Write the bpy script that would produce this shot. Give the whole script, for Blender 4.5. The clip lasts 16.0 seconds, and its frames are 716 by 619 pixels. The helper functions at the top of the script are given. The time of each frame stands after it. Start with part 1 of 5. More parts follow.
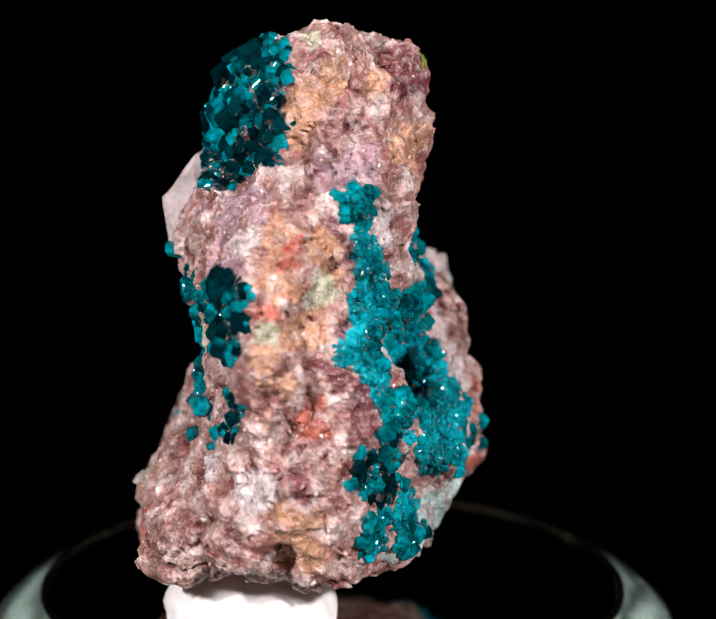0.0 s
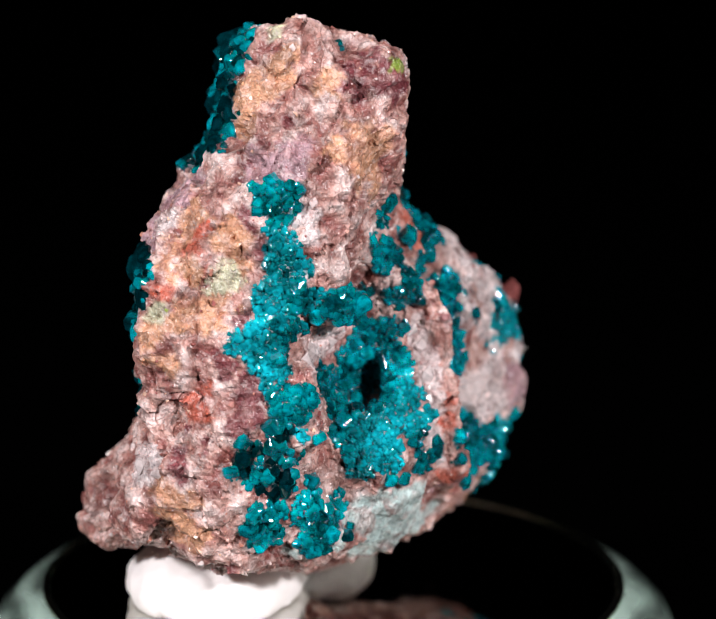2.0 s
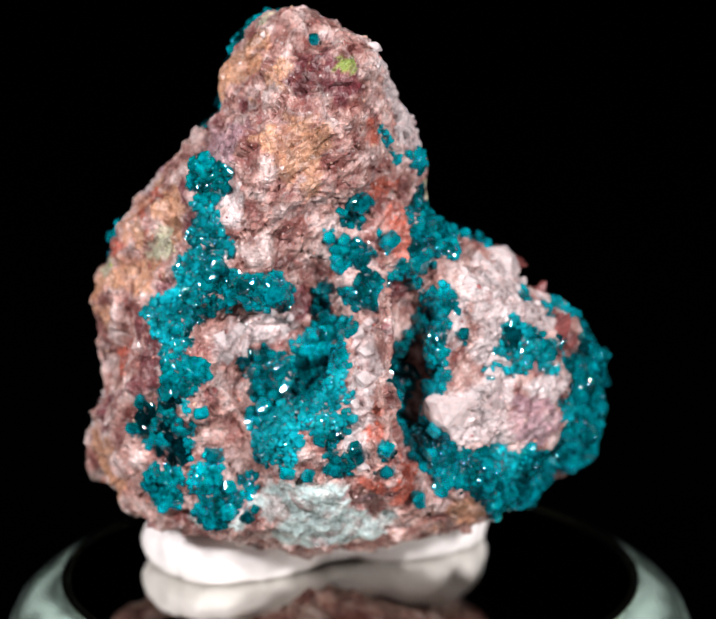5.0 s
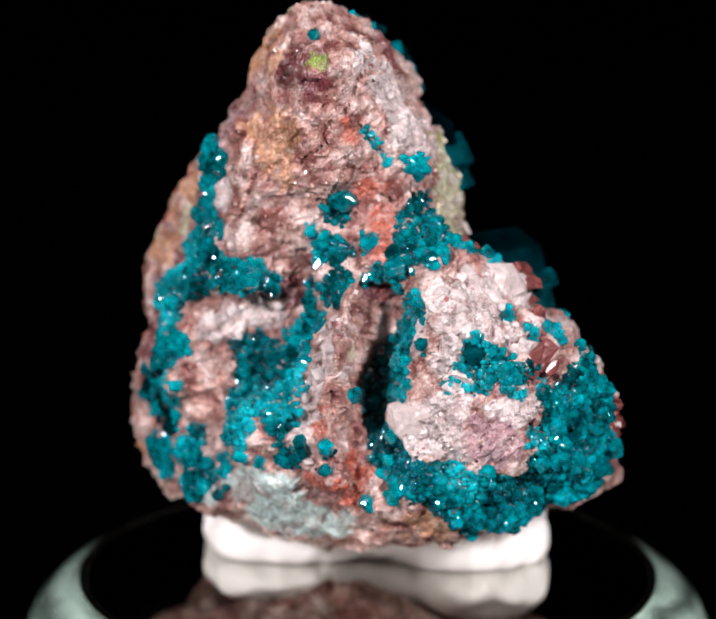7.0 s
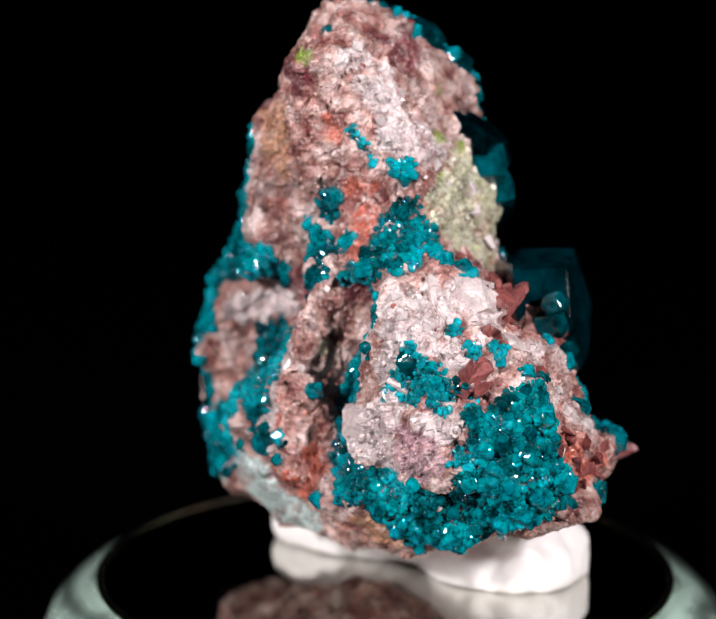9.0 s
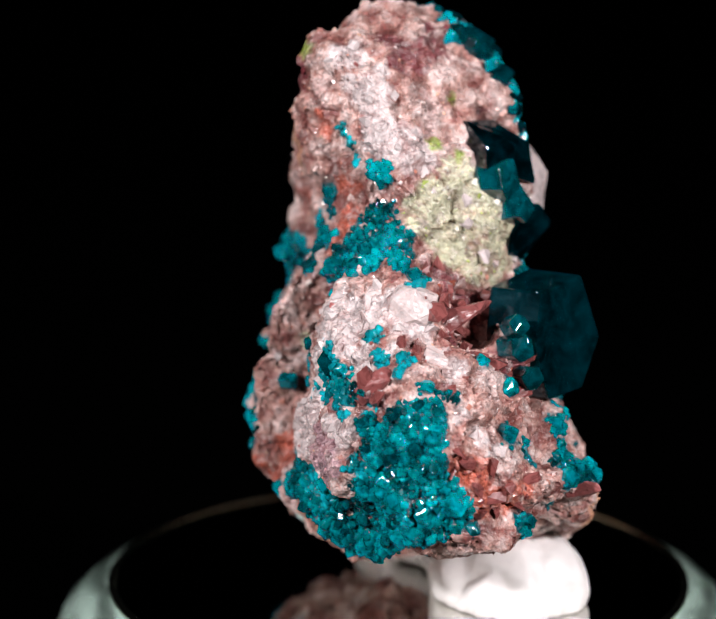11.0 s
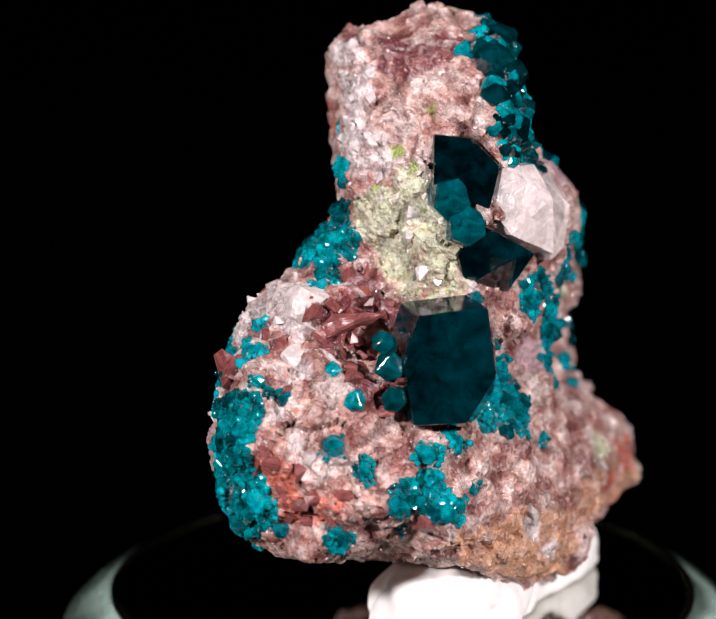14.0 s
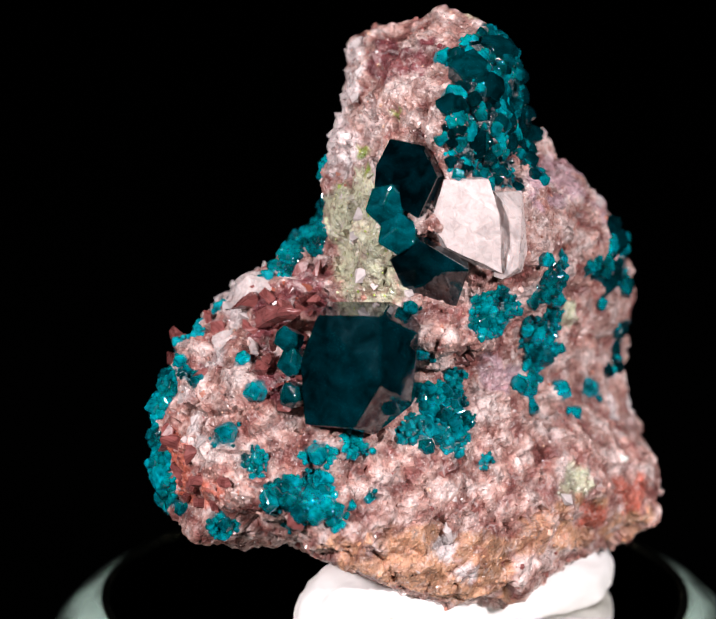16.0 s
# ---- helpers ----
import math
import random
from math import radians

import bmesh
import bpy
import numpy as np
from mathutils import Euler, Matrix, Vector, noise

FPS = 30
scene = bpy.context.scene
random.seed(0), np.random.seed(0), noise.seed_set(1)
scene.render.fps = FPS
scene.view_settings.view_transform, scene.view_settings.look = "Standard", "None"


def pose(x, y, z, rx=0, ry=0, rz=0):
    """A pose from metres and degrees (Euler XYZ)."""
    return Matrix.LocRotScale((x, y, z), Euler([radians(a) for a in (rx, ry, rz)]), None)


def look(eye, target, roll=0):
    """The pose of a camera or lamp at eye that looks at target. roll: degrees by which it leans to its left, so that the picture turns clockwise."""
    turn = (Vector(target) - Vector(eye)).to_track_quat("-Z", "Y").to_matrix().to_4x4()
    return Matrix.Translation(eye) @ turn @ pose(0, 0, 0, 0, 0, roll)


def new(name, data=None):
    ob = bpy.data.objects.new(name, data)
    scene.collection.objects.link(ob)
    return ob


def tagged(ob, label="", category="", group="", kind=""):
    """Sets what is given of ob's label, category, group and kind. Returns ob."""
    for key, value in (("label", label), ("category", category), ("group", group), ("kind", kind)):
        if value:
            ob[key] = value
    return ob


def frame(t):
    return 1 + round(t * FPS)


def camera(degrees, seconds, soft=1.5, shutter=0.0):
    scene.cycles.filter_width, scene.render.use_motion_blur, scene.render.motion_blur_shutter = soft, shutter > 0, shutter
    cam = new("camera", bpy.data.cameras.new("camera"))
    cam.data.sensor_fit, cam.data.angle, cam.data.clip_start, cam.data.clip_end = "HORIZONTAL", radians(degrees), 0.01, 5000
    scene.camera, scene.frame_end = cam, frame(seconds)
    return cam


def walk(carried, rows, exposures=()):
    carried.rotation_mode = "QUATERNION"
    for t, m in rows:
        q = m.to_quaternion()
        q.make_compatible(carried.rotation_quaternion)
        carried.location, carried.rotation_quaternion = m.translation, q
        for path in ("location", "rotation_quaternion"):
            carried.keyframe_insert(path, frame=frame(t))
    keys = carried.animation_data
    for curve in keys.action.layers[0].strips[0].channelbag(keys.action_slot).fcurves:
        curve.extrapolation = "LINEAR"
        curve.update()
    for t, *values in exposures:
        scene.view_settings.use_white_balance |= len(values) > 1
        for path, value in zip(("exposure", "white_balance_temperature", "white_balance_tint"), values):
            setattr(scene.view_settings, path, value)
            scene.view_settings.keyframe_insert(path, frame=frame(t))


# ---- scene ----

# A mineral specimen on white putty, on a glass disc that turns before a still camera. Millimetres below become metres by MM.
MM = 0.001
cam = camera(12.5, 16.0)
STAND = pose(-0.00095, -0.26995, 0.09568, 75.251, -0.066, 0.000)
cam.data.dof.use_dof, cam.data.dof.focus_distance, cam.data.dof.aperture_fstop = True, 0.267, 24
walk(cam, [(0, STAND), (16, STAND)])
TURN = [(0, 0.0), (2, -29.0), (4, -57.3), (6.5, -94.8), (9, -131.1), (11.5, -168.5), (14, -204.9), (16, -233.0)]   # seconds, degrees of the turntable

# ---- light: a dark room, two small lamps beside the camera ----
world = bpy.data.worlds.new("dark_room")
world.use_nodes = True
world.node_tree.nodes["Background"].inputs[0].default_value = (0.02, 0.022, 0.025, 1)
world.node_tree.nodes["Background"].inputs[1].default_value = 0.003
scene.world = world


def lamp(name, eye, target, size, watts, colour):
    data = bpy.data.lights.new(name, "AREA")
    data.shape, data.size, data.energy, data.color = "DISK", size, watts, colour
    ob = new(name, data)
    ob.matrix_world = look(eye, target)
    return ob


lamp("lamp_left", (-0.20, -0.22, 0.17), (0, 0, 0.024), 0.035, 1.38, (1.0, 0.96, 0.99))
lamp("lamp_right", (0.20, -0.22, 0.17), (0, 0, 0.024), 0.035, 1.38, (1.0, 0.96, 0.99))

# ---- materials ----
def shader(name, rough=0.5, colour=(0.5, 0.5, 0.5), metal=0.0, trans=0.0, ior=1.5, spec=0.5):
    m = bpy.data.materials.new(name)
    m.use_nodes = True
    n = m.node_tree.nodes["Principled BSDF"]
    n.inputs["Base Color"].default_value = (*colour, 1)
    n.inputs["Roughness"].default_value = rough
    n.inputs["Metallic"].default_value = metal
    n.inputs["Transmission Weight"].default_value = trans
    n.inputs["IOR"].default_value = ior
    n.inputs["Specular IOR Level"].default_value = spec
    return m, m.node_tree, n


def grain_nodes(tree, bsdf, colour_socket, scale, low, high, bump, depth=0.00012):
    """Fine mottling, uneven gloss and relief over a colour; scale in turns per metre."""
    coord = tree.nodes.new("ShaderNodeTexCoord")
    fine, coarse, mul, ramp, rough = (tree.nodes.new(k) for k in ("ShaderNodeTexNoise", "ShaderNodeTexNoise", "ShaderNodeMix", "ShaderNodeMapRange", "ShaderNodeMapRange"))
    for n, s, d in ((fine, scale, 4), (coarse, scale * 0.22, 3)):
        n.inputs["Scale"].default_value, n.inputs["Detail"].default_value = s, d
        tree.links.new(coord.outputs["Object"], n.inputs["Vector"])
    for n in (fine, coarse):
        n.inputs["Distortion"].default_value = 0.8
    add = tree.nodes.new("ShaderNodeMath")
    add.operation = "ADD"
    tree.links.new(fine.outputs["Fac"], add.inputs[0])
    tree.links.new(coarse.outputs["Fac"], add.inputs[1])
    ramp.inputs["From Min"].default_value, ramp.inputs["From Max"].default_value = 0.76, 1.24
    ramp.inputs["To Min"].default_value, ramp.inputs["To Max"].default_value = low, high
    tree.links.new(add.outputs[0], ramp.inputs["Value"])
    mul.data_type, mul.blend_type = "RGBA", "MULTIPLY"
    mul.inputs["Factor"].default_value = 1.0
    if colour_socket is None:
        mul.inputs["A"].default_value = bsdf.inputs["Base Color"].default_value
    else:
        tree.links.new(colour_socket, mul.inputs["A"])
    tree.links.new(ramp.outputs[0], mul.inputs["B"])
    tree.links.new(mul.outputs["Result"], bsdf.inputs["Base Color"])
    r = bsdf.inputs["Roughness"].default_value
    rough.inputs["From Min"].default_value, rough.inputs["From Max"].default_value = 0.3, 0.7
    rough.inputs["To Min"].default_value, rough.inputs["To Max"].default_value = r * 0.6, min(1, r * 1.4)
    tree.links.new(fine.outputs["Fac"], rough.inputs["Value"])
    tree.links.new(rough.outputs[0], bsdf.inputs["Roughness"])
    b = tree.nodes.new("ShaderNodeBump")
    b.inputs["Strength"].default_value, b.inputs["Distance"].default_value = bump, depth
    tree.links.new(fine.outputs["Fac"], b.inputs["Height"])
    tree.links.new(b.outputs[0], bsdf.inputs["Normal"])


def vertex_colour(tree):
    vc = tree.nodes.new("ShaderNodeVertexColor")
    vc.layer_name = "mineral"
    return vc.outputs["Color"]


def speckled(tree, socket):
    """Rusty stains and clear quartz flecks over a colour."""
    coord = tree.nodes.new("ShaderNodeTexCoord")
    for scale, low, high, most, tone in ((420, 0.54, 0.66, 0.55, (0.22, 0.06, 0.045)), (900, 0.55, 0.68, 0.45, (0.62, 0.52, 0.50)), (1300, 0.58, 0.7, 0.6, (0.12, 0.035, 0.035))):
        n, r, mix = (tree.nodes.new(k) for k in ("ShaderNodeTexNoise", "ShaderNodeMapRange", "ShaderNodeMix"))
        n.inputs["Scale"].default_value, n.inputs["Detail"].default_value, n.inputs["Distortion"].default_value = scale, 5, 1.0
        tree.links.new(coord.outputs["Object"], n.inputs["Vector"])
        r.inputs["From Min"].default_value, r.inputs["From Max"].default_value, r.inputs["To Max"].default_value = low, high, most
        tree.links.new(n.outputs["Fac"], r.inputs["Value"])
        mix.data_type = "RGBA"
        tree.links.new(r.outputs[0], mix.inputs["Factor"])
        tree.links.new(socket, mix.inputs["A"])
        mix.inputs["B"].default_value = (*tone, 1)
        socket = mix.outputs["Result"]
    return socket


def teal(name, dark, light, rough, trans, island, low=0.3, high=1.75, scale=1100, bump=0.3):
    """Dioptase: glassy blue-green, each crystal its own depth of colour. The noise also puts self-shading and bright
    flecks into the colour.
    """
    m, tree, bsdf = shader(name, rough, light, 0, trans, 1.66)
    ramp = tree.nodes.new("ShaderNodeMix")
    ramp.data_type = "RGBA"
    ramp.inputs["A"].default_value, ramp.inputs["B"].default_value = (*dark, 1), (*light, 1)
    if island:
        coord, n, r, add = (tree.nodes.new(k) for k in ("ShaderNodeTexCoord", "ShaderNodeTexNoise", "ShaderNodeMapRange", "ShaderNodeMath"))
        n.inputs["Scale"].default_value, n.inputs["Detail"].default_value = 300, 3
        tree.links.new(coord.outputs["Object"], n.inputs["Vector"])
        r.inputs["From Min"].default_value, r.inputs["From Max"].default_value = 0.36, 0.64
        tree.links.new(n.outputs["Fac"], r.inputs["Value"])
        add.operation, add.inputs[1].default_value = "MULTIPLY_ADD", 0.32
        tree.links.new(tree.nodes.new("ShaderNodeNewGeometry").outputs["Random Per Island"], add.inputs[0])
        scaled = tree.nodes.new("ShaderNodeMath")
        scaled.operation, scaled.inputs[1].default_value = "MULTIPLY", 0.75
        tree.links.new(r.outputs[0], scaled.inputs[0])
        tree.links.new(scaled.outputs[0], add.inputs[2])
        tree.links.new(add.outputs[0], ramp.inputs["Factor"])
    else:
        tree.links.new(tree.nodes.new("ShaderNodeObjectInfo").outputs["Random"], ramp.inputs["Factor"])
    grain_nodes(tree, bsdf, ramp.outputs["Result"], scale, low, high, bump, 0.0001)
    return m


rock_mat, tree, bsdf = shader("rock", 0.3)
grain_nodes(tree, bsdf, speckled(tree, vertex_colour(tree)), 2600, 0.5, 1.14, 0.9, 0.0002)
bsdf.inputs["Subsurface Weight"].default_value = 0.08
bsdf.inputs["Subsurface Radius"].default_value = (0.0006, 0.0003, 0.00025)
shard_mat, tree, bsdf = shader("sugar_quartz", 0.1)
bsdf.inputs["Subsurface Weight"].default_value = 0.25
bsdf.inputs["Subsurface Radius"].default_value = (0.0007, 0.0004, 0.00035)
grain_nodes(tree, bsdf, vertex_colour(tree), 1500, 0.8, 1.2, 0.2)
block_mat, tree, bsdf = shader("white_quartz", 0.3, (0.58, 0.48, 0.465))
grain_nodes(tree, bsdf, None, 1500, 0.8, 1.12, 0.45, 0.0002)
bsdf.inputs["Subsurface Weight"].default_value = 0.3
bsdf.inputs["Subsurface Radius"].default_value = (0.0012, 0.0008, 0.0007)
red_mat, tree, bsdf = shader("iron_stained_crystal", 0.35, (0.20, 0.058, 0.055))
grain_nodes(tree, bsdf, None, 1300, 0.6, 1.4, 0.4)
red_piece_mat, tree, bsdf = shader("iron_stained_grain", 0.3, (0.21, 0.06, 0.055))
grain_nodes(tree, bsdf, None, 2.2, 0.55, 1.4, 0.2)
clear_mat, tree, bsdf = shader("clear_quartz", 0.12, (0.55, 0.47, 0.46))
grain_nodes(tree, bsdf, None, 2.2, 0.75, 1.15, 0.2)
crystal_mat = teal("dioptase", (0.0, 0.05, 0.064), (0.0, 0.30, 0.37), 0.07, 0.3, False, 0.3, 1.8, 2.6, 0.25)
druse_mat = teal("dioptase_druse", (0.0, 0.02, 0.027), (0.0, 0.34, 0.415), 0.06, 0.35, True, 0.3, 1.7)
glitter_mat = teal("dioptase_glitter", (0.0, 0.10, 0.125), (0.005, 0.44, 0.53), 0.08, 0.3, True, 0.3, 1.7)
deep_mat = teal("dioptase_deep", (0.0, 0.012, 0.017), (0.0, 0.022, 0.03), 0.05, 0.6, False, 0.3, 2.2, 600, 0.15)
middle_mat = teal("dioptase_clear", (0.0, 0.05, 0.062), (0.0, 0.10, 0.125), 0.06, 0.5, False, 0.4, 1.8, 900, 0.15)
coarse_mat = teal("dioptase_coarse", (0.0, 0.009, 0.012), (0.0, 0.045, 0.057), 0.05, 0.45, False, 0.35, 1.7, 1.7, 0.1)
putty_mat, tree, bsdf = shader("white_putty", 0.55, (0.8, 0.76, 0.74))
grain_nodes(tree, bsdf, None, 250, 0.93, 1.04, 0.25, 0.0003)
mirror_mat = shader("polished_top", 0.05, (0.62, 0.62, 0.58), 1.0)[0]
glass_mat, tree, bsdf = shader("green_glass", 0.02, (0.6, 0.8, 0.69), 0, 0.6, 1.5)
# Ring streaks painted into the glass colour stand in for refracted reflections.
wave, ramp, mul, coord, shift = (tree.nodes.new(k) for k in ("ShaderNodeTexWave", "ShaderNodeMapRange", "ShaderNodeMix", "ShaderNodeTexCoord", "ShaderNodeMapping"))
wave.wave_type, wave.rings_direction = "RINGS", "Z"
wave.inputs["Scale"].default_value, wave.inputs["Distortion"].default_value, wave.inputs["Detail"].default_value = 90, 9, 3
wave.inputs["Detail Scale"].default_value = 0.6
shift.inputs["Location"].default_value = (0.00305, 0.00063, 0)
tree.links.new(coord.outputs["Object"], shift.inputs["Vector"])
tree.links.new(shift.outputs[0], wave.inputs["Vector"])
ramp.inputs["To Min"].default_value, ramp.inputs["To Max"].default_value = 0.35, 1.6
tree.links.new(wave.outputs["Fac"], ramp.inputs["Value"])
mul.data_type, mul.blend_type = "RGBA", "MULTIPLY"
mul.inputs["Factor"].default_value, mul.inputs["A"].default_value = 1.0, (0.6, 0.8, 0.69, 1)
tree.links.new(ramp.outputs[0], mul.inputs["B"])
tree.links.new(mul.outputs["Result"], bsdf.inputs["Base Color"])
edge_mat = shader("polished_edge", 0.16, (0.8, 0.82, 0.66), 1.0)[0]
bsdf.inputs["Coat Weight"].default_value = 1.0
# Unseen pale reflector, added so that the glass rim has brightness to refract.
plate_mat, tree, bsdf = shader("rim_brightener", 0.4, (0.62, 0.68, 0.6))
grain_nodes(tree, bsdf, None, 300, 0.3, 1.5, 0.3)
cloth_mat = shader("black_velvet", 1.0, (0.0004, 0.0004, 0.0004), spec=0.0)[0]


# ---- meshes ----
def part(name, source, material, parent, label="", kind=""):
    me = bpy.data.meshes.new(name)
    if isinstance(source, bmesh.types.BMesh):
        source.to_mesh(me)
        source.free()
    else:
        me.from_pydata(source[0], [], source[1])
    me.materials.append(material)
    ob = new(name, me)
    ob.parent = parent
    tagged(ob, label, kind=kind)
    return ob


def field(points, lumps):
    """Sum of soft ellipsoids; the skin lies where it is 0.5."""
    out = np.zeros(len(points))
    for x, y, z, a, b, c, yaw in lumps:
        sign = 1 if a > 0 else -1.7
        a = abs(a)
        near = np.flatnonzero((np.abs(points - (x, y, z)) < 2.6 * max(a, b, c)).all(1))
        k, s = math.cos(radians(yaw)), math.sin(radians(yaw))
        d = points[near] - (x, y, z)
        out[near] += sign * np.exp(-((k * d[:, 0] + s * d[:, 1]) / a) ** 2 - ((k * d[:, 1] - s * d[:, 0]) / b) ** 2 - (d[:, 2] / c) ** 2)
    return out


def skin(lumps, low, high, step):
    """Surface net round the lumps: vertices and quads."""
    axes = [np.arange(a, b + step, step) for a, b in zip(low, high)]
    shape = tuple(len(a) for a in axes)
    grid = np.stack(np.meshgrid(*axes, indexing="ij"), -1)
    f = field(grid.reshape(-1, 3), lumps).reshape(shape) - 0.5
    inside = f > 0
    total, count = np.zeros((*(n - 1 for n in shape), 3)), np.zeros([n - 1 for n in shape])
    corner = [(i, j, k) for i in (0, 1) for j in (0, 1) for k in (0, 1)]

    def cut(arr, c):
        return arr[c[0]:arr.shape[0] - 1 + c[0], c[1]:arr.shape[1] - 1 + c[1], c[2]:arr.shape[2] - 1 + c[2]]

    for a in corner:
        for b in corner:
            if sum(b) - sum(a) == 1 and all(q >= p for p, q in zip(a, b)):
                fa, fb = cut(f, a), cut(f, b)
                cross = np.nonzero((fa > 0) != (fb > 0))
                w = fa[cross] / (fa[cross] - fb[cross])
                total[cross] += np.array(a) + w[:, None] * (np.array(b) - np.array(a))
                count[cross] += 1
    cells = count > 0
    index = np.full(cells.shape, -1)
    index[cells] = np.arange(cells.sum())
    verts = np.array(low) + step * (np.argwhere(cells) + total[cells] / count[cells][:, None])
    quads = []
    for axis in range(3):
        u, v = (axis + 1) % 3, (axis + 2) % 3
        lo, hi = [slice(1, -1)] * 3, [slice(1, -1)] * 3
        lo[axis], hi[axis] = slice(0, -1), slice(1, None)
        a, b = inside[tuple(lo)], inside[tuple(hi)]
        for flip, mask in ((False, a & ~b), (True, ~a & b)):
            base = np.argwhere(mask)
            for d in (u, v):
                base[:, d] += 1
            eu, ev = np.eye(3, dtype=int)[u], np.eye(3, dtype=int)[v]
            q = np.stack([index[tuple(r.T)] for r in (base - eu - ev, base - ev, base, base - eu)], 1)
            quads.append(q[:, ::-1] if flip else q)
    return verts, np.concatenate(quads)


def normals(verts, quads):
    n = np.zeros_like(verts)
    c = np.cross(verts[quads[:, 2]] - verts[quads[:, 0]], verts[quads[:, 3]] - verts[quads[:, 1]])
    for i in range(4):
        np.add.at(n, quads[:, i], c)
    return n / np.maximum(np.linalg.norm(n, axis=1, keepdims=True), 1e-9)


def hull(points, bevel=0.0, segments=2):
    """Convex solid of some points, in a bmesh."""
    bm = bmesh.new()
    for p in points:
        bm.verts.new(p)
    out = bmesh.ops.convex_hull(bm, input=bm.verts)
    bmesh.ops.delete(bm, geom=[g for g in set(out["geom_interior"] + out["geom_unused"]) if isinstance(g, bmesh.types.BMVert)], context="VERTS")
    bmesh.ops.dissolve_limit(bm, angle_limit=radians(3), verts=bm.verts, edges=bm.edges)
    if bevel:
        bmesh.ops.bevel(bm, geom=list(bm.edges), offset=bevel, segments=segments, profile=0.6, affect="EDGES", clamp_overlap=True)
    bmesh.ops.recalc_face_normals(bm, faces=bm.faces)
    return bm


def prism_points(rng, length=1.1, slope=0.22, jitter=0.06):
    """Six-sided dioptase prism of width 1 with rhombohedral ends."""
    pts = []
    for i in range(6):
        a = math.pi / 3 * i
        x, y = 0.5 * math.cos(a) * rng.uniform(1 - jitter, 1 + jitter), 0.5 * math.sin(a) * rng.uniform(1 - jitter, 1 + jitter)
        pts.append((x, y, length / 2 - slope * (0.35 if i % 2 else 1.0)))
        pts.append((x, y, -length / 2 + slope * (1.0 if i % 2 else 0.35)))
    return pts + [(rng.uniform(-.08, .08), rng.uniform(-.08, .08), length / 2), (0, 0, -length / 2)]


def chunk_points(rng, count=14):
    """Broken angular grain of width about 1."""
    return [tuple(Vector((rng.gauss(0, 1), rng.gauss(0, 1), rng.gauss(0, 1))).normalized() * rng.uniform(0.42, 0.58)) for _ in range(count)]


def template(points, bevel=0.0):
    bm = hull(points, bevel, 1)
    bmesh.ops.triangulate(bm, faces=bm.faces)
    bm.verts.index_update()
    out = np.array([v.co for v in bm.verts]), np.array([[v.index for v in f.verts] for f in bm.faces])
    bm.free()
    return out


def turned(normal, rng, tilt):
    """A random spin about the normal, then a lean of up to tilt degrees."""
    z = (Vector(normal) + Vector((rng.gauss(0, 1), rng.gauss(0, 1), rng.gauss(0, 1))) * math.tan(radians(tilt)) * 0.5).normalized()
    return z.to_track_quat("Z", "Y").to_matrix() @ Matrix.Rotation(rng.uniform(0, 6.283), 3, "Z")


def joined(items, templates):
    """One mesh of many turned copies: items of (place, 3x3 turn, size, template number)."""
    vs, fs, at = [], [], 0
    for place, turn, size, k in items:
        v, f = templates[k]
        vs.append((v @ np.array(turn).T) * size + place)
        fs.append(f + at)
        at += len(v)
    return (np.concatenate(vs) * MM).tolist(), np.concatenate(fs).tolist()


# ---- the specimen's body: lumps as x, y, z, three radii, yaw; negative first radius: a hollow ----
FOOT = [
    (-8.5, -3.0, 3.4, 7.1, 3.0, 1.5, -4),
    (-10.6, -3.3, 5.5, 8.2, 5.5, 2.0, -46),
    (-1.4, -1.8, 5.8, 3.9, 7.9, 2.3, -14),
    (-7.2, -2.7, 5.9, 8.1, 7.4, 1.9, 9),
    (-16.8, 2.7, 7.5, 1.5, 6.5, 3.2, -8),
    (-6.6, -12.5, 8.1, 4.9, 8.4, 2.1, -78),
    (-6.7, 7.4, 8.3, 8.8, 4.2, 1.9, 9),
    (3.0, -0.4, 8.3, 2.5, 10.9, 2.4, 1),
    (-14.5, -2.4, 8.9, 2.4, 8.8, 5.9, -2),
]
LOWER = [
    (-16.6, -10.2, 9.0, 1.5, 8.0, 3.3, 8),
    (-13.7, -16.9, 9.7, 2.1, 6.3, 2.0, 35),
    (0.5, 12.1, 10.0, 2.9, 9.8, 2.2, 42),
    (-4.4, 15.8, 10.3, 6.0, 3.6, 1.6, 49),
    (-15.8, 0.1, 10.7, 1.5, 10.5, 4.4, -6),
    (-13.0, 12.3, 10.9, 3.0, 4.1, 2.1, 5),
    (-5.5, -2.7, 11.2, 7.6, 10.7, 4.6, -14),
    (-8.0, -19.2, 12.0, 5.0, 2.3, 3.3, -14),
    (-12.8, -13.4, 12.3, 2.5, 7.4, 3.6, 29),
]
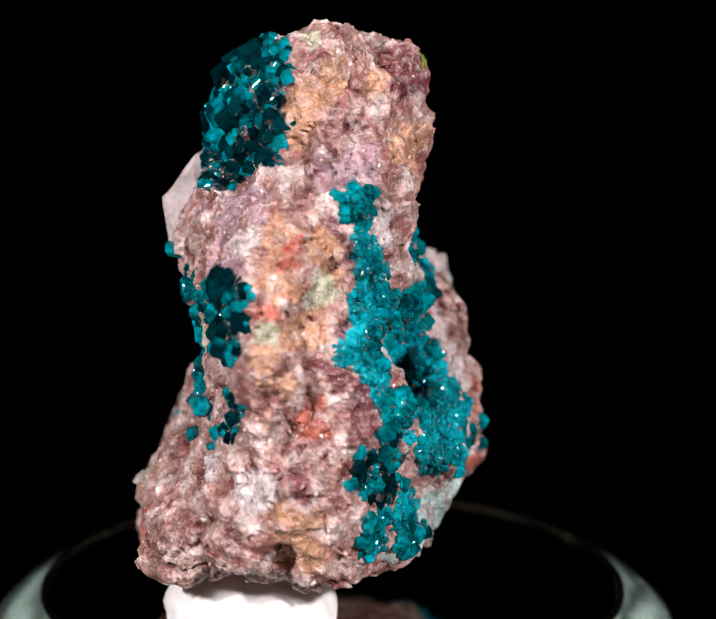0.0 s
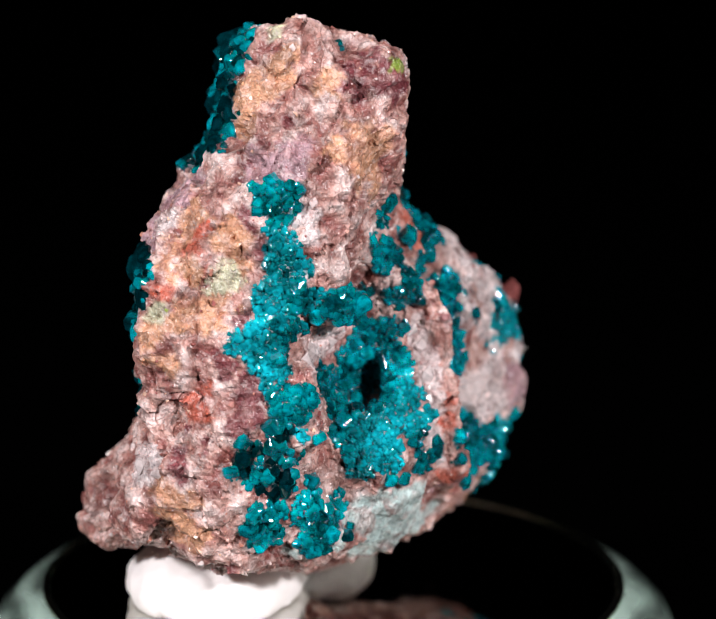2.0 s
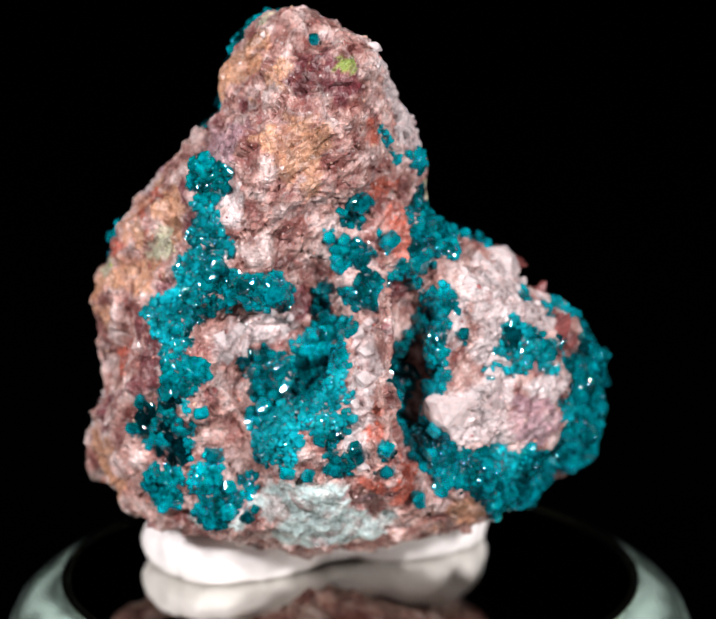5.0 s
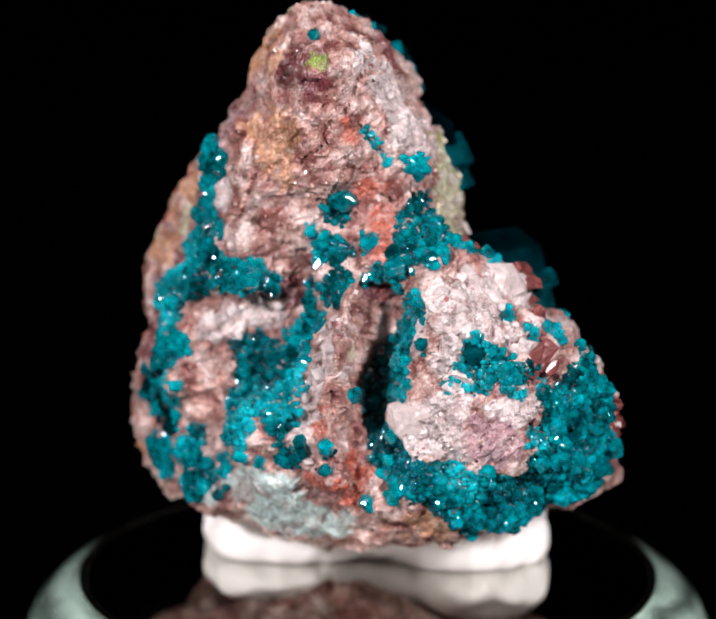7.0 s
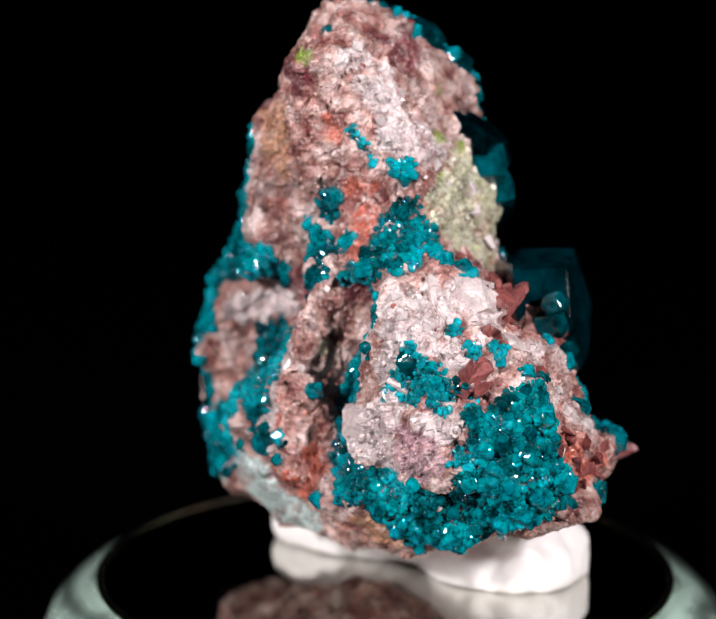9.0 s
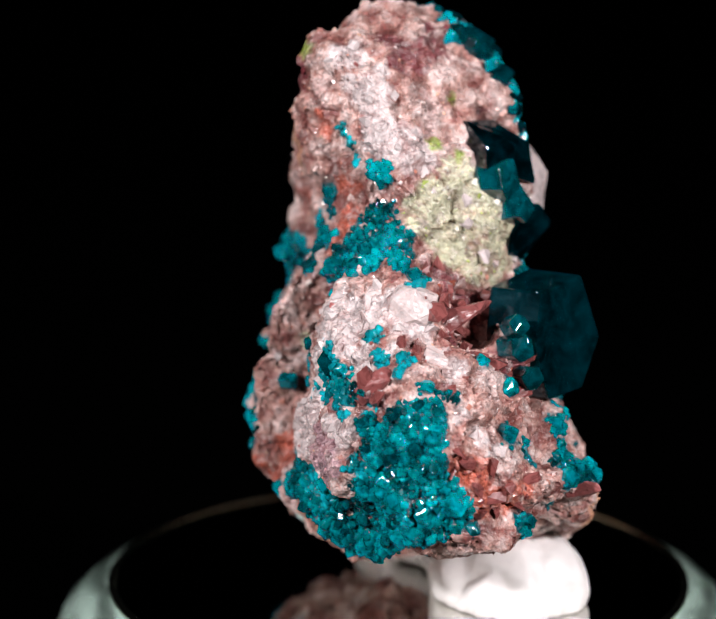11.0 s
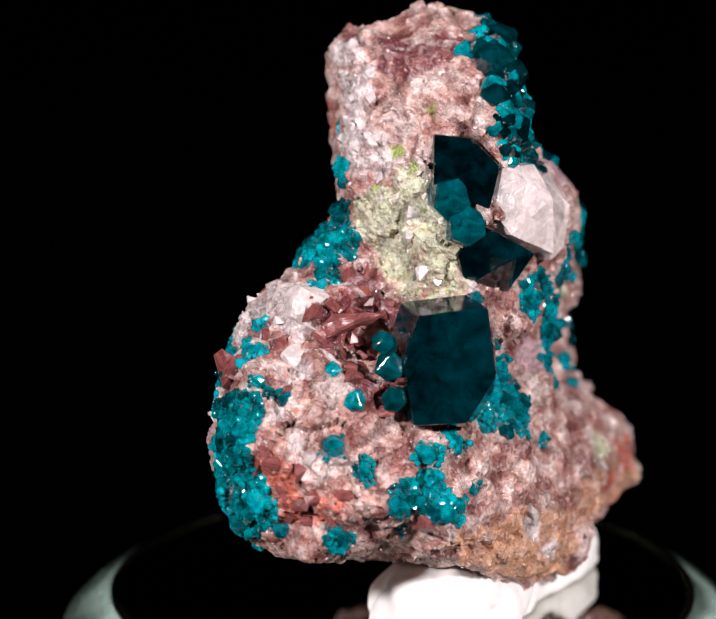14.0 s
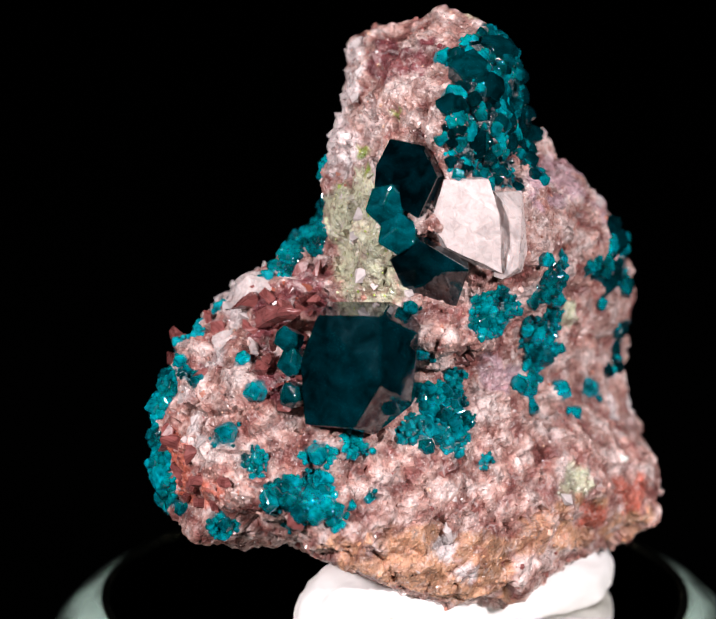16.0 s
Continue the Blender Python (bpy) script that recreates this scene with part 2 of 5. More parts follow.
BELLY = [
    (5.1, 3.7, 13.6, 2.2, 10.6, 4.8, 10),
    (-8.5, 17.4, 13.7, 5.5, 2.4, 1.6, 13),
    (-1.7, -16.9, 13.8, 2.1, 4.4, 7.7, -46),
    (6.7, -0.4, 14.8, 1.5, 10.5, 4.3, -3),
    (-8.4, 13.4, 15.7, 2.6, 6.3, 4.6, -38),
    (-11.3, 6.7, 15.9, 2.6, 4.9, 6.7, -1),
    (-0.4, 18.2, 16.1, 3.9, 2.1, 5.1, -10),
    (-2.9, 1.0, 16.3, 6.5, 11.6, 6.9, -4),
    (-13.7, -3.8, 16.8, 1.9, 6.3, 2.9, 0),
]
MIDDLE = [
    (3.7, -8.0, 17.2, 2.2, 9.1, 5.3, -18),
    (3.5, 15.3, 17.2, 2.2, 5.4, 4.7, 39),
    (-2.6, 11.5, 17.8, 5.3, 6.8, 6.0, -67),
    (-4.1, -15.5, 18.3, 5.6, 3.3, 8.7, 26),
    (-1.3, -17.3, 18.5, 6.0, 1.7, 5.7, 30),
    (5.4, 1.6, 19.7, 1.5, 11.3, 5.5, -6),
    (-0.3, -2.5, 21.1, 3.1, 9.5, 12.2, -13),
    (-5.7, 13.9, 22.3, 7.6, 2.3, 3.1, 5),
    (-11.2, -10.7, 22.4, 1.6, 8.0, 9.5, 11),
    (-12.0, 10.9, 22.8, 3.3, 3.9, 2.5, -24),
    (-8.1, -5.6, 23.4, 3.6, 9.3, 11.2, 1),
    (3.9, 8.8, 24.2, 5.7, 2.7, 2.5, -74),
    (-8.7, -17.2, 24.9, 4.1, 2.5, 5.7, -62),
]
NECK = [
    (-10.7, 5.6, 25.1, 4.2, 7.5, 1.5, -25),
    (-2.7, 5.9, 25.8, 5.9, 5.5, 3.7, 6),
    (1.3, 3.0, 26.9, 3.2, 6.7, 4.1, 9),
    (-4.8, -4.8, 27.1, 5.0, 7.6, 12.3, -8),
    (0.9, -0.7, 27.3, 2.0, 11.3, 1.5, 13),
    (-2.1, -14.2, 29.8, 1.5, 5.3, 4.3, -54),
    (-13.1, -8.7, 30.2, 1.5, 7.0, 3.5, 5),
    (-11.3, 0.9, 33.1, 2.6, 4.7, 5.9, -31),
    (-12.4, -6.2, 33.2, 2.8, 7.4, 3.0, 15),
    (-0.9, 1.8, 33.4, 3.6, 2.6, 7.4, -67),
    (-6.9, 3.1, 34.0, 5.7, 2.3, 5.5, -4),
]
HEAD = [
    (-2.8, -12.0, 34.7, 5.2, 2.2, 5.5, 28),
    (-10.0, -5.8, 35.2, 2.8, 7.9, 4.1, 20),
    (1.5, -8.0, 36.5, 3.2, 1.9, 5.7, 73),
    (-3.8, -3.4, 40.5, 6.0, 4.7, 5.2, -21),
    (-2.1, -7.1, 41.6, 4.9, 2.3, 7.1, 32),
    (-8.5, -5.2, 42.0, 2.0, 6.2, 4.8, 33),
    (2.2, -2.2, 42.1, 1.9, 3.8, 5.0, 31),
    (-4.6, -2.1, 42.6, 6.3, 3.3, 4.5, -1),
    (-2.6, -4.3, 47.2, 5.9, 3.3, 1.8, 18),
]

TOE = [(-15.2, -15.4, 9.6, 2.6, 2.6, 2.6, 0), (-17.2, -16.4, 8.0, 1.4, 1.4, 1.2, 0)]
PEAK = [(-3.6, -5.0, 48.5, 2.2, 2.0, 1.5, 0)]
RIDGE = [(6.5, -0.4, 26.2, 1.4, 0.8, 2.0, 0), (7.3, -0.7, 23.2, 1.5, 0.8, 2.4, 0), (8.0, -1.2, 19.8, 1.5, 0.8, 2.4, 0), (8.5, -1.2, 16.4, 1.5, 0.9, 2.4, 0), (8.6, -0.9, 13.0, 1.4, 1.0, 2.4, 0)]
CLEFT = [(4.4, 2.6, 25.6, -2.0, 1.5, 2.4, 0), (4.6, 2.2, 22.6, -2.2, 1.5, 2.6, 0), (5.0, 2.0, 19.4, -2.2, 1.5, 2.6, 0), (5.6, 2.2, 16.0, -2.0, 1.5, 2.4, 0),
         (3.4, -8.2, 22.0, -2.2, 2.6, 2.8, 0), (3.6, -5.4, 19.4, -2.0, 2.4, 2.8, 0), (2.4, -5.2, 27.0, -1.5, 1.6, 1.8, 0)]
SOCKETS = [(-14.6, 7.4, 24.0, -2.8, 2.6, 3.4, 0), (-9.4, 15.4, 23.4, -2.2, 2.0, 3.0, 0), (-13.8, 4.6, 31.4, -2.2, 2.0, 2.6, 0), (-11.0, 5.6, 39.0, -2.4, 2.0, 2.6, 0), (-13.4, -0.6, 34.0, -2.6, 2.6, 3.2, 0), (-13.5, 11.2, 23.4, -4.2, 4.2, 4.2, 0), (-11.2, 4.8, 38.6, -2.2, 2.2, 2.4, 0), (-14.5, 3.4, 31, -2, 2, 2, 0), (-5.5, 14.6, 25.6, -2.0, 2.2, 2.0, 0)]
GROOVES = [(5.8, 3.2, 25.9, -2.0, 2.0, 2.3, 0), (6.2, 2.1, 23.9, -2.1, 2.1, 2.5, 0), (6.2, 1.3, 21.4, -2.1, 2.1, 2.5, 0),
           (6.7, 1.1, 18.7, -2.1, 2.1, 2.5, 0), (7.6, 1.4, 16.2, -2.0, 2.0, 2.3, 0), (7.7, 2.3, 13.5, -1.7, 1.7, 2.1, 0),
           (3.4, -5.2, 26.7, -1.8, 1.8, 2.2, 0), (4.6, -14.3, 15.0, -1.8, 1.8, 2.2, 0), (5.0, -11.5, 18.8, -1.3, 1.3, 1.6, 0),
           (4.2, -7.8, 23.2, -2.2, 2.2, 2.6, 0), (4.7, -10.7, 19.5, -2.4, 2.4, 2.9, 0), (4.3, -6.0, 25.6, -1.8, 1.8, 2.2, 0),
           (3.8, -12.9, 20.9, -1.5, 1.5, 1.8, 0), (6.7, 2.1, 22.3, -1.6, 1.6, 1.9, 0), (6.1, 2.6, 24.9, -1.5, 1.5, 1.8, 0)]
PITS = [(-5.3, 10.3, 26.0, -1.5, 1.5, 1.8, 0), (-6.3, 14.8, 24.9, -1.5, 1.5, 1.8, 0), (-14.9, -7.8, 18.2, -1.2, 1.2, 1.4, 0),
        (-4.0, -14.1, 39.0, -1.0, 1.0, 1.2, 0), (-6.2, -11.7, 42.1, -1.0, 1.0, 1.2, 0), (-6.1, -20.6, 19.4, -1.0, 1.0, 1.2, 0),
        (-6.7, -20.9, 9.5, -1.1, 0.9, 1.0, 0), (-1.6, -8.2, 47.0, -0.7, 0.7, 0.8, 0), (-1.9, -8.9, 45.6, -0.7, 0.7, 0.8, 0),
        (-1.7, -7.6, 48.4, -0.7, 0.7, 0.8, 0), (1.6, -4.7, 48.9, -1.2, 1.2, 1.4, 0), (-5.9, 9.4, 26.3, -1.4, 1.4, 1.7, 0)]
BODY = FOOT + LOWER + BELLY + MIDDLE + NECK + HEAD + TOE + PEAK + RIDGE + CLEFT + SOCKETS + GROOVES + PITS

# ---- minerals on it: places and radii of patches, in millimetres ----
COARSE_TEAL_A = [(2, -17, 13.8, 0.6), (1.1, -17.8, 13.9, 0.8), (-0.1, -18.6, 14.2, 0.7), (2.2, -17.2, 14.5, 0.6), (-1, -19.5, 15.5, 0.9), (1.1, -18.4, 15.5, 1.3), (1.9, -17.3, 15.5, 0.6), (2.3, -17.3, 16.5, 0.8), (-0.5, -19.5, 16.8, 0.6), (0.5, -18.8, 16.9, 0.6), (1.8, -18.1, 17.2, 0.9), (-0.2, -19.2, 17.5, 0.6), (0.6, -19, 17.5, 0.6), (2.2, -18.2, 18.6, 1), (-11.6, -17.3, 19.2, 0.7), (-11, -19.1, 19.2, 0.6), (-10.8, -18.7, 20.3, 0.7), (-10.7, -19.8, 22, 0.7), (-11.2, -19, 22.3, 0.6), (-11.8, -18.6, 26.4, 0.8), (-11, -19.4, 26.4, 0.9), (-12.3, -16.8, 26.7, 0.6), (-11.9, -17.3, 27.4, 0.6), (-10.7, -19.4, 27.4, 0.7), (-14.5, -8.5, 28, 0.6)]
COARSE_TEAL_B = [(-12.3, -16.3, 28.1, 0.6), (-11.9, -17.3, 28.1, 0.6), (-10.8, -19.6, 28.5, 1.1), (-13.7, -13.9, 28.7, 0.6), (-12, -16.7, 29.1, 1), (-10.6, -19.6, 29.5, 0.8), (-13.1, -16.2, 29.8, 0.6), (-12.4, -17, 30.1, 1.1), (-10.1, -19.9, 30.2, 0.7), (-11, -19, 30.3, 0.8), (-13.1, -16, 30.5, 0.6), (-10.9, -18.2, 30.9, 0.7), (-10.1, -19.2, 30.9, 0.9), (-11.5, -17.2, 31, 1.2), (-12.5, -16.5, 31.5, 0.6), (-10.7, -18.1, 31.5, 0.6), (-13.6, -4, 37.5, 0.6), (-11.5, -8.9, 37.5, 0.6), (-13.2, -4.8, 37.6, 0.8), (-13.5, -3, 37.9, 0.8), (-11.9, -7.8, 37.9, 1.2), (-11.1, -8.7, 38.4, 0.8), (-10.8, -8.1, 38.9, 0.7), (-10.2, -9.5, 38.9, 0.7), (-13.4, -2.3, 39.3, 1.4)]
COARSE_TEAL_C = [(-11.5, -7.5, 39.4, 0.9), (-12.3, -4.9, 39.5, 1.1), (-9, -9.5, 39.9, 0.7), (-13.8, 0.4, 40, 1.3), (-8.1, -11.8, 40.2, 0.7), (-11.8, -5.9, 40.3, 0.9), (-12.9, -1.4, 40.4, 0.6), (-10.3, -7.8, 40.4, 1.5), (-8.3, -11, 40.4, 0.6), (-8, -10.6, 41.2, 0.9), (-13.2, -1.3, 41.3, 0.6), (-11.2, -6.3, 41.3, 0.7), (-9, -9.3, 41.4, 0.8), (-8.8, -10, 41.4, 0.6), (-13.4, 0.4, 41.7, 1.6), (-12.9, -4.1, 41.9, 2.6), (-10.1, -8, 42.1, 1.4), (-12.9, -1, 42.6, 0.9), (-11.2, -6, 42.7, 1.5), (-8.2, -10.5, 42.8, 1.5), (-9.5, -7.4, 43.3, 0.7), (-13, 0.6, 43.6, 1.1), (-6.9, -10.5, 43.7, 0.6), (-12.5, -2.7, 44.1, 2.2), (-10.4, -6.2, 44.4, 1.7)]
COARSE_TEAL_D = [(-12.1, 0.2, 44.5, 0.8), (-8.6, -9.4, 44.5, 2), (-11.3, -0.6, 45, 0.7), (-11.4, -1.7, 45.9, 1), (-11.2, -4.5, 46.2, 2.6), (-8.1, -9.3, 46.5, 1.2), (-10.3, -6.9, 46.6, 1.8), (-8.8, -2.1, 47.3, 0.6), (-9.1, -7.9, 47.5, 1.1), (-9.8, -2.7, 47.7, 0.6), (-7.9, -8.1, 47.7, 0.6), (-7.4, -8.7, 47.7, 0.6), (-9.8, -5.9, 48, 1.2), (-9.9, -3.7, 48.4, 1), (-9, -3.3, 48.4, 0.7), (-8.4, -7.9, 48.4, 0.8), (-8.6, -5.8, 48.5, 0.9), (-7.5, -8.1, 48.6, 0.9), (-8.7, -4.4, 48.9, 0.8), (-8.4, -6.9, 49, 0.7), (-7.5, -7, 49.1, 0.9)]
TEAL_A = [(4.8, 9.9, 6.7, 0.6), (4.9, 11.8, 7.4, 0.8), (4.9, 12.8, 7.4, 0.7), (3.3, 14.3, 7.6, 0.7), (4.3, 13.9, 7.7, 1.1), (0.3, 15.1, 8, 0.6), (6, 10.2, 8, 1), (2.7, 14.9, 8.1, 0.6), (3.8, -14.6, 8.1, 0.7), (5.6, 12.5, 8.1, 0.7), (3.2, -15.1, 8.3, 0.8), (7, 8.5, 8.5, 0.6), (4.8, -12.3, 8.7, 0.6), (3, -15.6, 8.9, 0.7), (5.5, 12.7, 9, 0.7), (6.4, 11.2, 9.1, 1.3), (7.5, 8.2, 9.4, 0.6), (0.3, -18, 9.7, 1.1), (3.5, -14.3, 9.7, 1.6), (4, 14.4, 9.9, 2.3), (7.6, 9.7, 10, 1), (3.4, 16.7, 10.1, 0.9), (8.6, 1.7, 10.1, 0.7), (3.7, -12.7, 10.2, 0.7), (3.9, -11.6, 10.4, 0.6)]
TEAL_B = [(6.4, 11.9, 10.4, 0.8), (1.1, -17.4, 10.5, 0.6), (8.6, 8.8, 10.6, 1.4), (7.9, 3.9, 10.7, 0.6), (8.2, 7.2, 10.7, 0.9), (3.3, 17.6, 10.8, 1.1), (6.6, 12.6, 10.8, 0.6), (-6.3, 20, 10.9, 0.9), (3.8, -11.4, 11, 0.6), (-7.3, 19.8, 11.1, 0.6), (-0, -18.7, 11.1, 1.3), (0.5, 20.2, 11.1, 0.6), (3.1, -15.4, 11.1, 1.2), (8.9, 6.6, 11.1, 0.6), (-1.8, 20.4, 11.2, 0.9), (-10.3, 16, 11.4, 0.6), (8.4, 3.9, 11.5, 0.8), (1.1, -17.8, 11.6, 1), (0.3, 20.3, 11.7, 0.7), (8.9, 7.6, 11.7, 1.2), (3.5, -11.6, 11.8, 0.8), (5.4, 14.2, 11.9, 0.8), (6.5, 13, 12, 0.6), (2.7, -16, 12.1, 0.8), (2.4, 20, 12.3, 2.3)]
TEAL_C = [(-0.4, 20.5, 12.4, 0.9), (3, -14.6, 12.4, 0.8), (5.7, 15, 12.4, 0.9), (8.5, 5.8, 12.4, 1.6), (4.5, 17, 12.5, 2.2), (6.9, 11.9, 12.5, 0.6), (-14.1, 13.2, 12.6, 0.7), (-1, 21.1, 12.7, 0.9), (7.2, 12.7, 12.7, 0.7), (7.5, 11.9, 12.7, 0.6), (6.9, 3, 12.8, 0.8), (7.7, -7.7, 12.8, 0.6), (-13.3, 17.3, 13.1, 0.9), (-11.4, 18, 13.1, 0.6), (0.3, 20.7, 13.1, 0.6), (7.5, -9.5, 13.1, 0.6), (7.7, 4.5, 13.1, 1.6), (8.1, 7.2, 13.1, 0.6), (9.8, -1.6, 13.1, 0.6), (-14.8, 14.3, 13.2, 0.9), (7.8, -5.7, 13.2, 0.6), (-14.3, 10.7, 13.5, 0.7), (2.9, -14.6, 13.5, 0.6), (8.1, -4.7, 13.5, 0.9), (-1, 21.5, 13.7, 0.9)]
TEAL_D = [(6.4, 2.4, 13.7, 0.7), (-13, 14, 13.8, 0.6), (-14.1, 15.3, 13.9, 1.3), (-11.7, 18.1, 13.9, 0.9), (5.9, 15.9, 13.9, 1), (4.5, 19.1, 14, 2.6), (-12.4, 16.3, 14.1, 1.2), (6.6, 3.6, 14.1, 0.7), (-11.4, 15.7, 14.3, 0.7), (0.7, 20.9, 14.4, 1.2), (6, 2.1, 14.4, 0.6), (-12.3, 14.3, 14.5, 1), (8.7, -4.1, 14.5, 0.6), (-11.3, 17, 14.6, 1.2), (-0.6, 21.1, 14.6, 0.7), (5.3, 2, 14.7, 0.7), (5.4, 16.8, 14.7, 1.2), (7, 2.7, 14.7, 0.8), (7.2, 4.4, 14.8, 0.8), (-11, 18.2, 14.9, 0.7), (-10.9, 15.9, 14.9, 0.7), (-11.5, 14.3, 15.1, 0.8), (9.8, -1.6, 15.1, 0.7), (-0.2, -19.2, 15.2, 0.7), (6.3, 3.2, 15.4, 1)]
TEAL_E = [(-12, 13.6, 15.5, 0.6), (0, 20.7, 15.5, 0.6), (2.5, 20.4, 15.5, 1.2), (4.4, 1.6, 15.6, 1), (-7.9, 16.3, 15.8, 0.7), (-0.1, -19.3, 15.8, 0.6), (3.9, -11.2, 15.8, 0.7), (8, -6.1, 15.8, 0.8), (2.4, -16.5, 15.9, 0.6), (3.1, 1.3, 16.1, 0.9), (5.1, 16.8, 16.1, 0.7), (1, 20.7, 16.2, 1), (3.6, -10.6, 16.2, 0.6), (-7.6, 17.4, 16.3, 1), (-8, 16, 16.5, 0.6), (6.4, 3.6, 16.5, 1.1), (2.9, -10.8, 16.8, 0.9), (3.9, 18.9, 16.8, 2.5), (-14.4, -11, 16.9, 0.6), (-11.5, 13.9, 17.1, 0.9), (-15.2, 5.5, 17.2, 0.7), (1.5, 21.2, 17.2, 0.7), (2.8, 1.3, 17.4, 1.3), (6, 16.2, 17.5, 0.7), (-12.8, 11.1, 17.7, 1.1)]
TEAL_F = [(-13.2, 12.2, 17.8, 0.7), (-12.2, -14.5, 17.8, 0.9), (2.8, -10.1, 18, 0.8), (4.2, -15.9, 18, 0.6), (-14.8, 1.8, 18.3, 1.2), (-5.5, 18.7, 18.3, 1), (2.7, -8.8, 18.3, 1.2), (1.5, -4.2, 18.4, 0.8), (4.2, -7.1, 18.4, 0.7), (6, 3.5, 18.5, 1.1), (2.8, 2.4, 18.6, 0.6), (0.9, -5.7, 18.7, 1.6), (1.8, -3.4, 18.7, 0.6), (5.1, -7.4, 18.7, 0.9), (-14.3, -6, 18.8, 0.6), (4.7, -5.1, 18.9, 0.6), (-13.8, -10.2, 19, 0.9), (3.9, -4.2, 19, 1.1), (7.1, 0.2, 19, 0.8), (2.3, 1.3, 19.2, 1.3), (2.6, 2.8, 19.2, 0.7), (4.6, 18, 19.2, 1.1), (5.7, 16.7, 19.2, 0.8), (1, 20.5, 19.3, 0.7), (3, 19.5, 19.3, 2.2)]
TEAL_G = [(5.6, -6.2, 19.3, 0.9), (-13.9, -6.1, 19.4, 0.6), (1.5, -9.6, 19.4, 1.6), (4, 4.4, 19.4, 0.6), (2.1, -2.6, 19.5, 0.6), (-13.7, 2.1, 19.6, 1.6), (5.9, 16.2, 19.8, 0.6), (-13.6, -6.9, 19.9, 0.7), (2, -18, 19.9, 0.9), (3.5, -3.6, 19.9, 1), (5.7, 4.2, 19.9, 1.2), (-14.2, -5.6, 20.1, 0.6), (-12.8, 3.4, 20.2, 1), (6.9, 4.7, 20.2, 0.6), (5, -5.2, 20.3, 1.2), (1.2, 19.9, 20.4, 1.2), (4.4, 4.4, 20.5, 0.9), (-13.5, -7.1, 20.6, 0.7), (-12.7, 1, 20.6, 0.9), (1, -8.5, 20.6, 1.1), (1, -7.1, 20.6, 0.7), (2.4, 1.7, 20.6, 0.8), (4.2, 18.2, 20.7, 0.8), (3, -16.6, 20.9, 1.1), (0.9, -4.4, 21, 2.5)]
TEAL_H = [(3, -2.9, 21, 1.2), (0.3, -10.8, 21.1, 0.9), (0.6, -9.5, 21.2, 0.7), (6.3, 3.9, 21.2, 0.7), (2, 19.5, 21.3, 1), (3.6, -15.6, 21.3, 0.6), (-12.2, 0.5, 21.4, 0.8), (1.4, -17.7, 21.4, 0.8), (0.9, -11.3, 21.5, 0.6), (2.5, 2.1, 21.6, 0.6), (5.1, -4.7, 21.6, 1.2), (-6.5, 16.4, 21.7, 0.9), (1.9, -16.8, 21.7, 0.8), (-1, 18.4, 21.9, 0.6), (0, 18.4, 21.9, 0.6), (6.1, -4.1, 22, 0.6), (5.9, 3.8, 22.1, 1), (6.3, 15.2, 22.2, 0.6), (-13.7, -7.5, 22.3, 1.1), (1.4, -6.6, 22.3, 0.6), (0.3, 19.2, 22.4, 0.6), (6.8, 13.2, 22.5, 0.6), (2.4, 2.9, 22.6, 0.6), (3.2, -4.2, 22.6, 1.9), (5.3, 4.8, 22.6, 1.2)]
TEAL_I = [(1.3, 18.4, 23, 0.6), (6.6, 12.9, 23.2, 0.6), (-13.4, -8.5, 23.3, 0.9), (-13.4, -6.8, 23.3, 0.8), (1.8, -5.5, 23.3, 0.8), (2.7, 3.4, 23.3, 0.6), (-4.2, 16, 23.8, 0.7), (7.2, 6, 23.8, 0.6), (3.2, 3.9, 24, 0.9), (4.7, 4.7, 24, 1.5), (3.7, -2.9, 24.1, 1.2), (-13.8, -6.4, 24.3, 1), (-13.4, -8.5, 24.3, 1), (-13, 4.1, 24.3, 0.7), (1.8, -4.2, 24.3, 0.6), (2.4, -3.7, 24.3, 0.7), (0.9, -16.5, 24.5, 0.6), (-13.2, -8.9, 25.3, 0.9), (-12.6, -15.3, 25.3, 0.6), (-14.2, -6.5, 25.4, 0.9), (0.6, -15, 25.7, 0.7), (0.9, -12.9, 25.7, 0.7), (1.3, -4.4, 25.7, 0.8), (4.6, 4.9, 25.8, 1.5), (1.9, -8.4, 26.1, 0.6)]
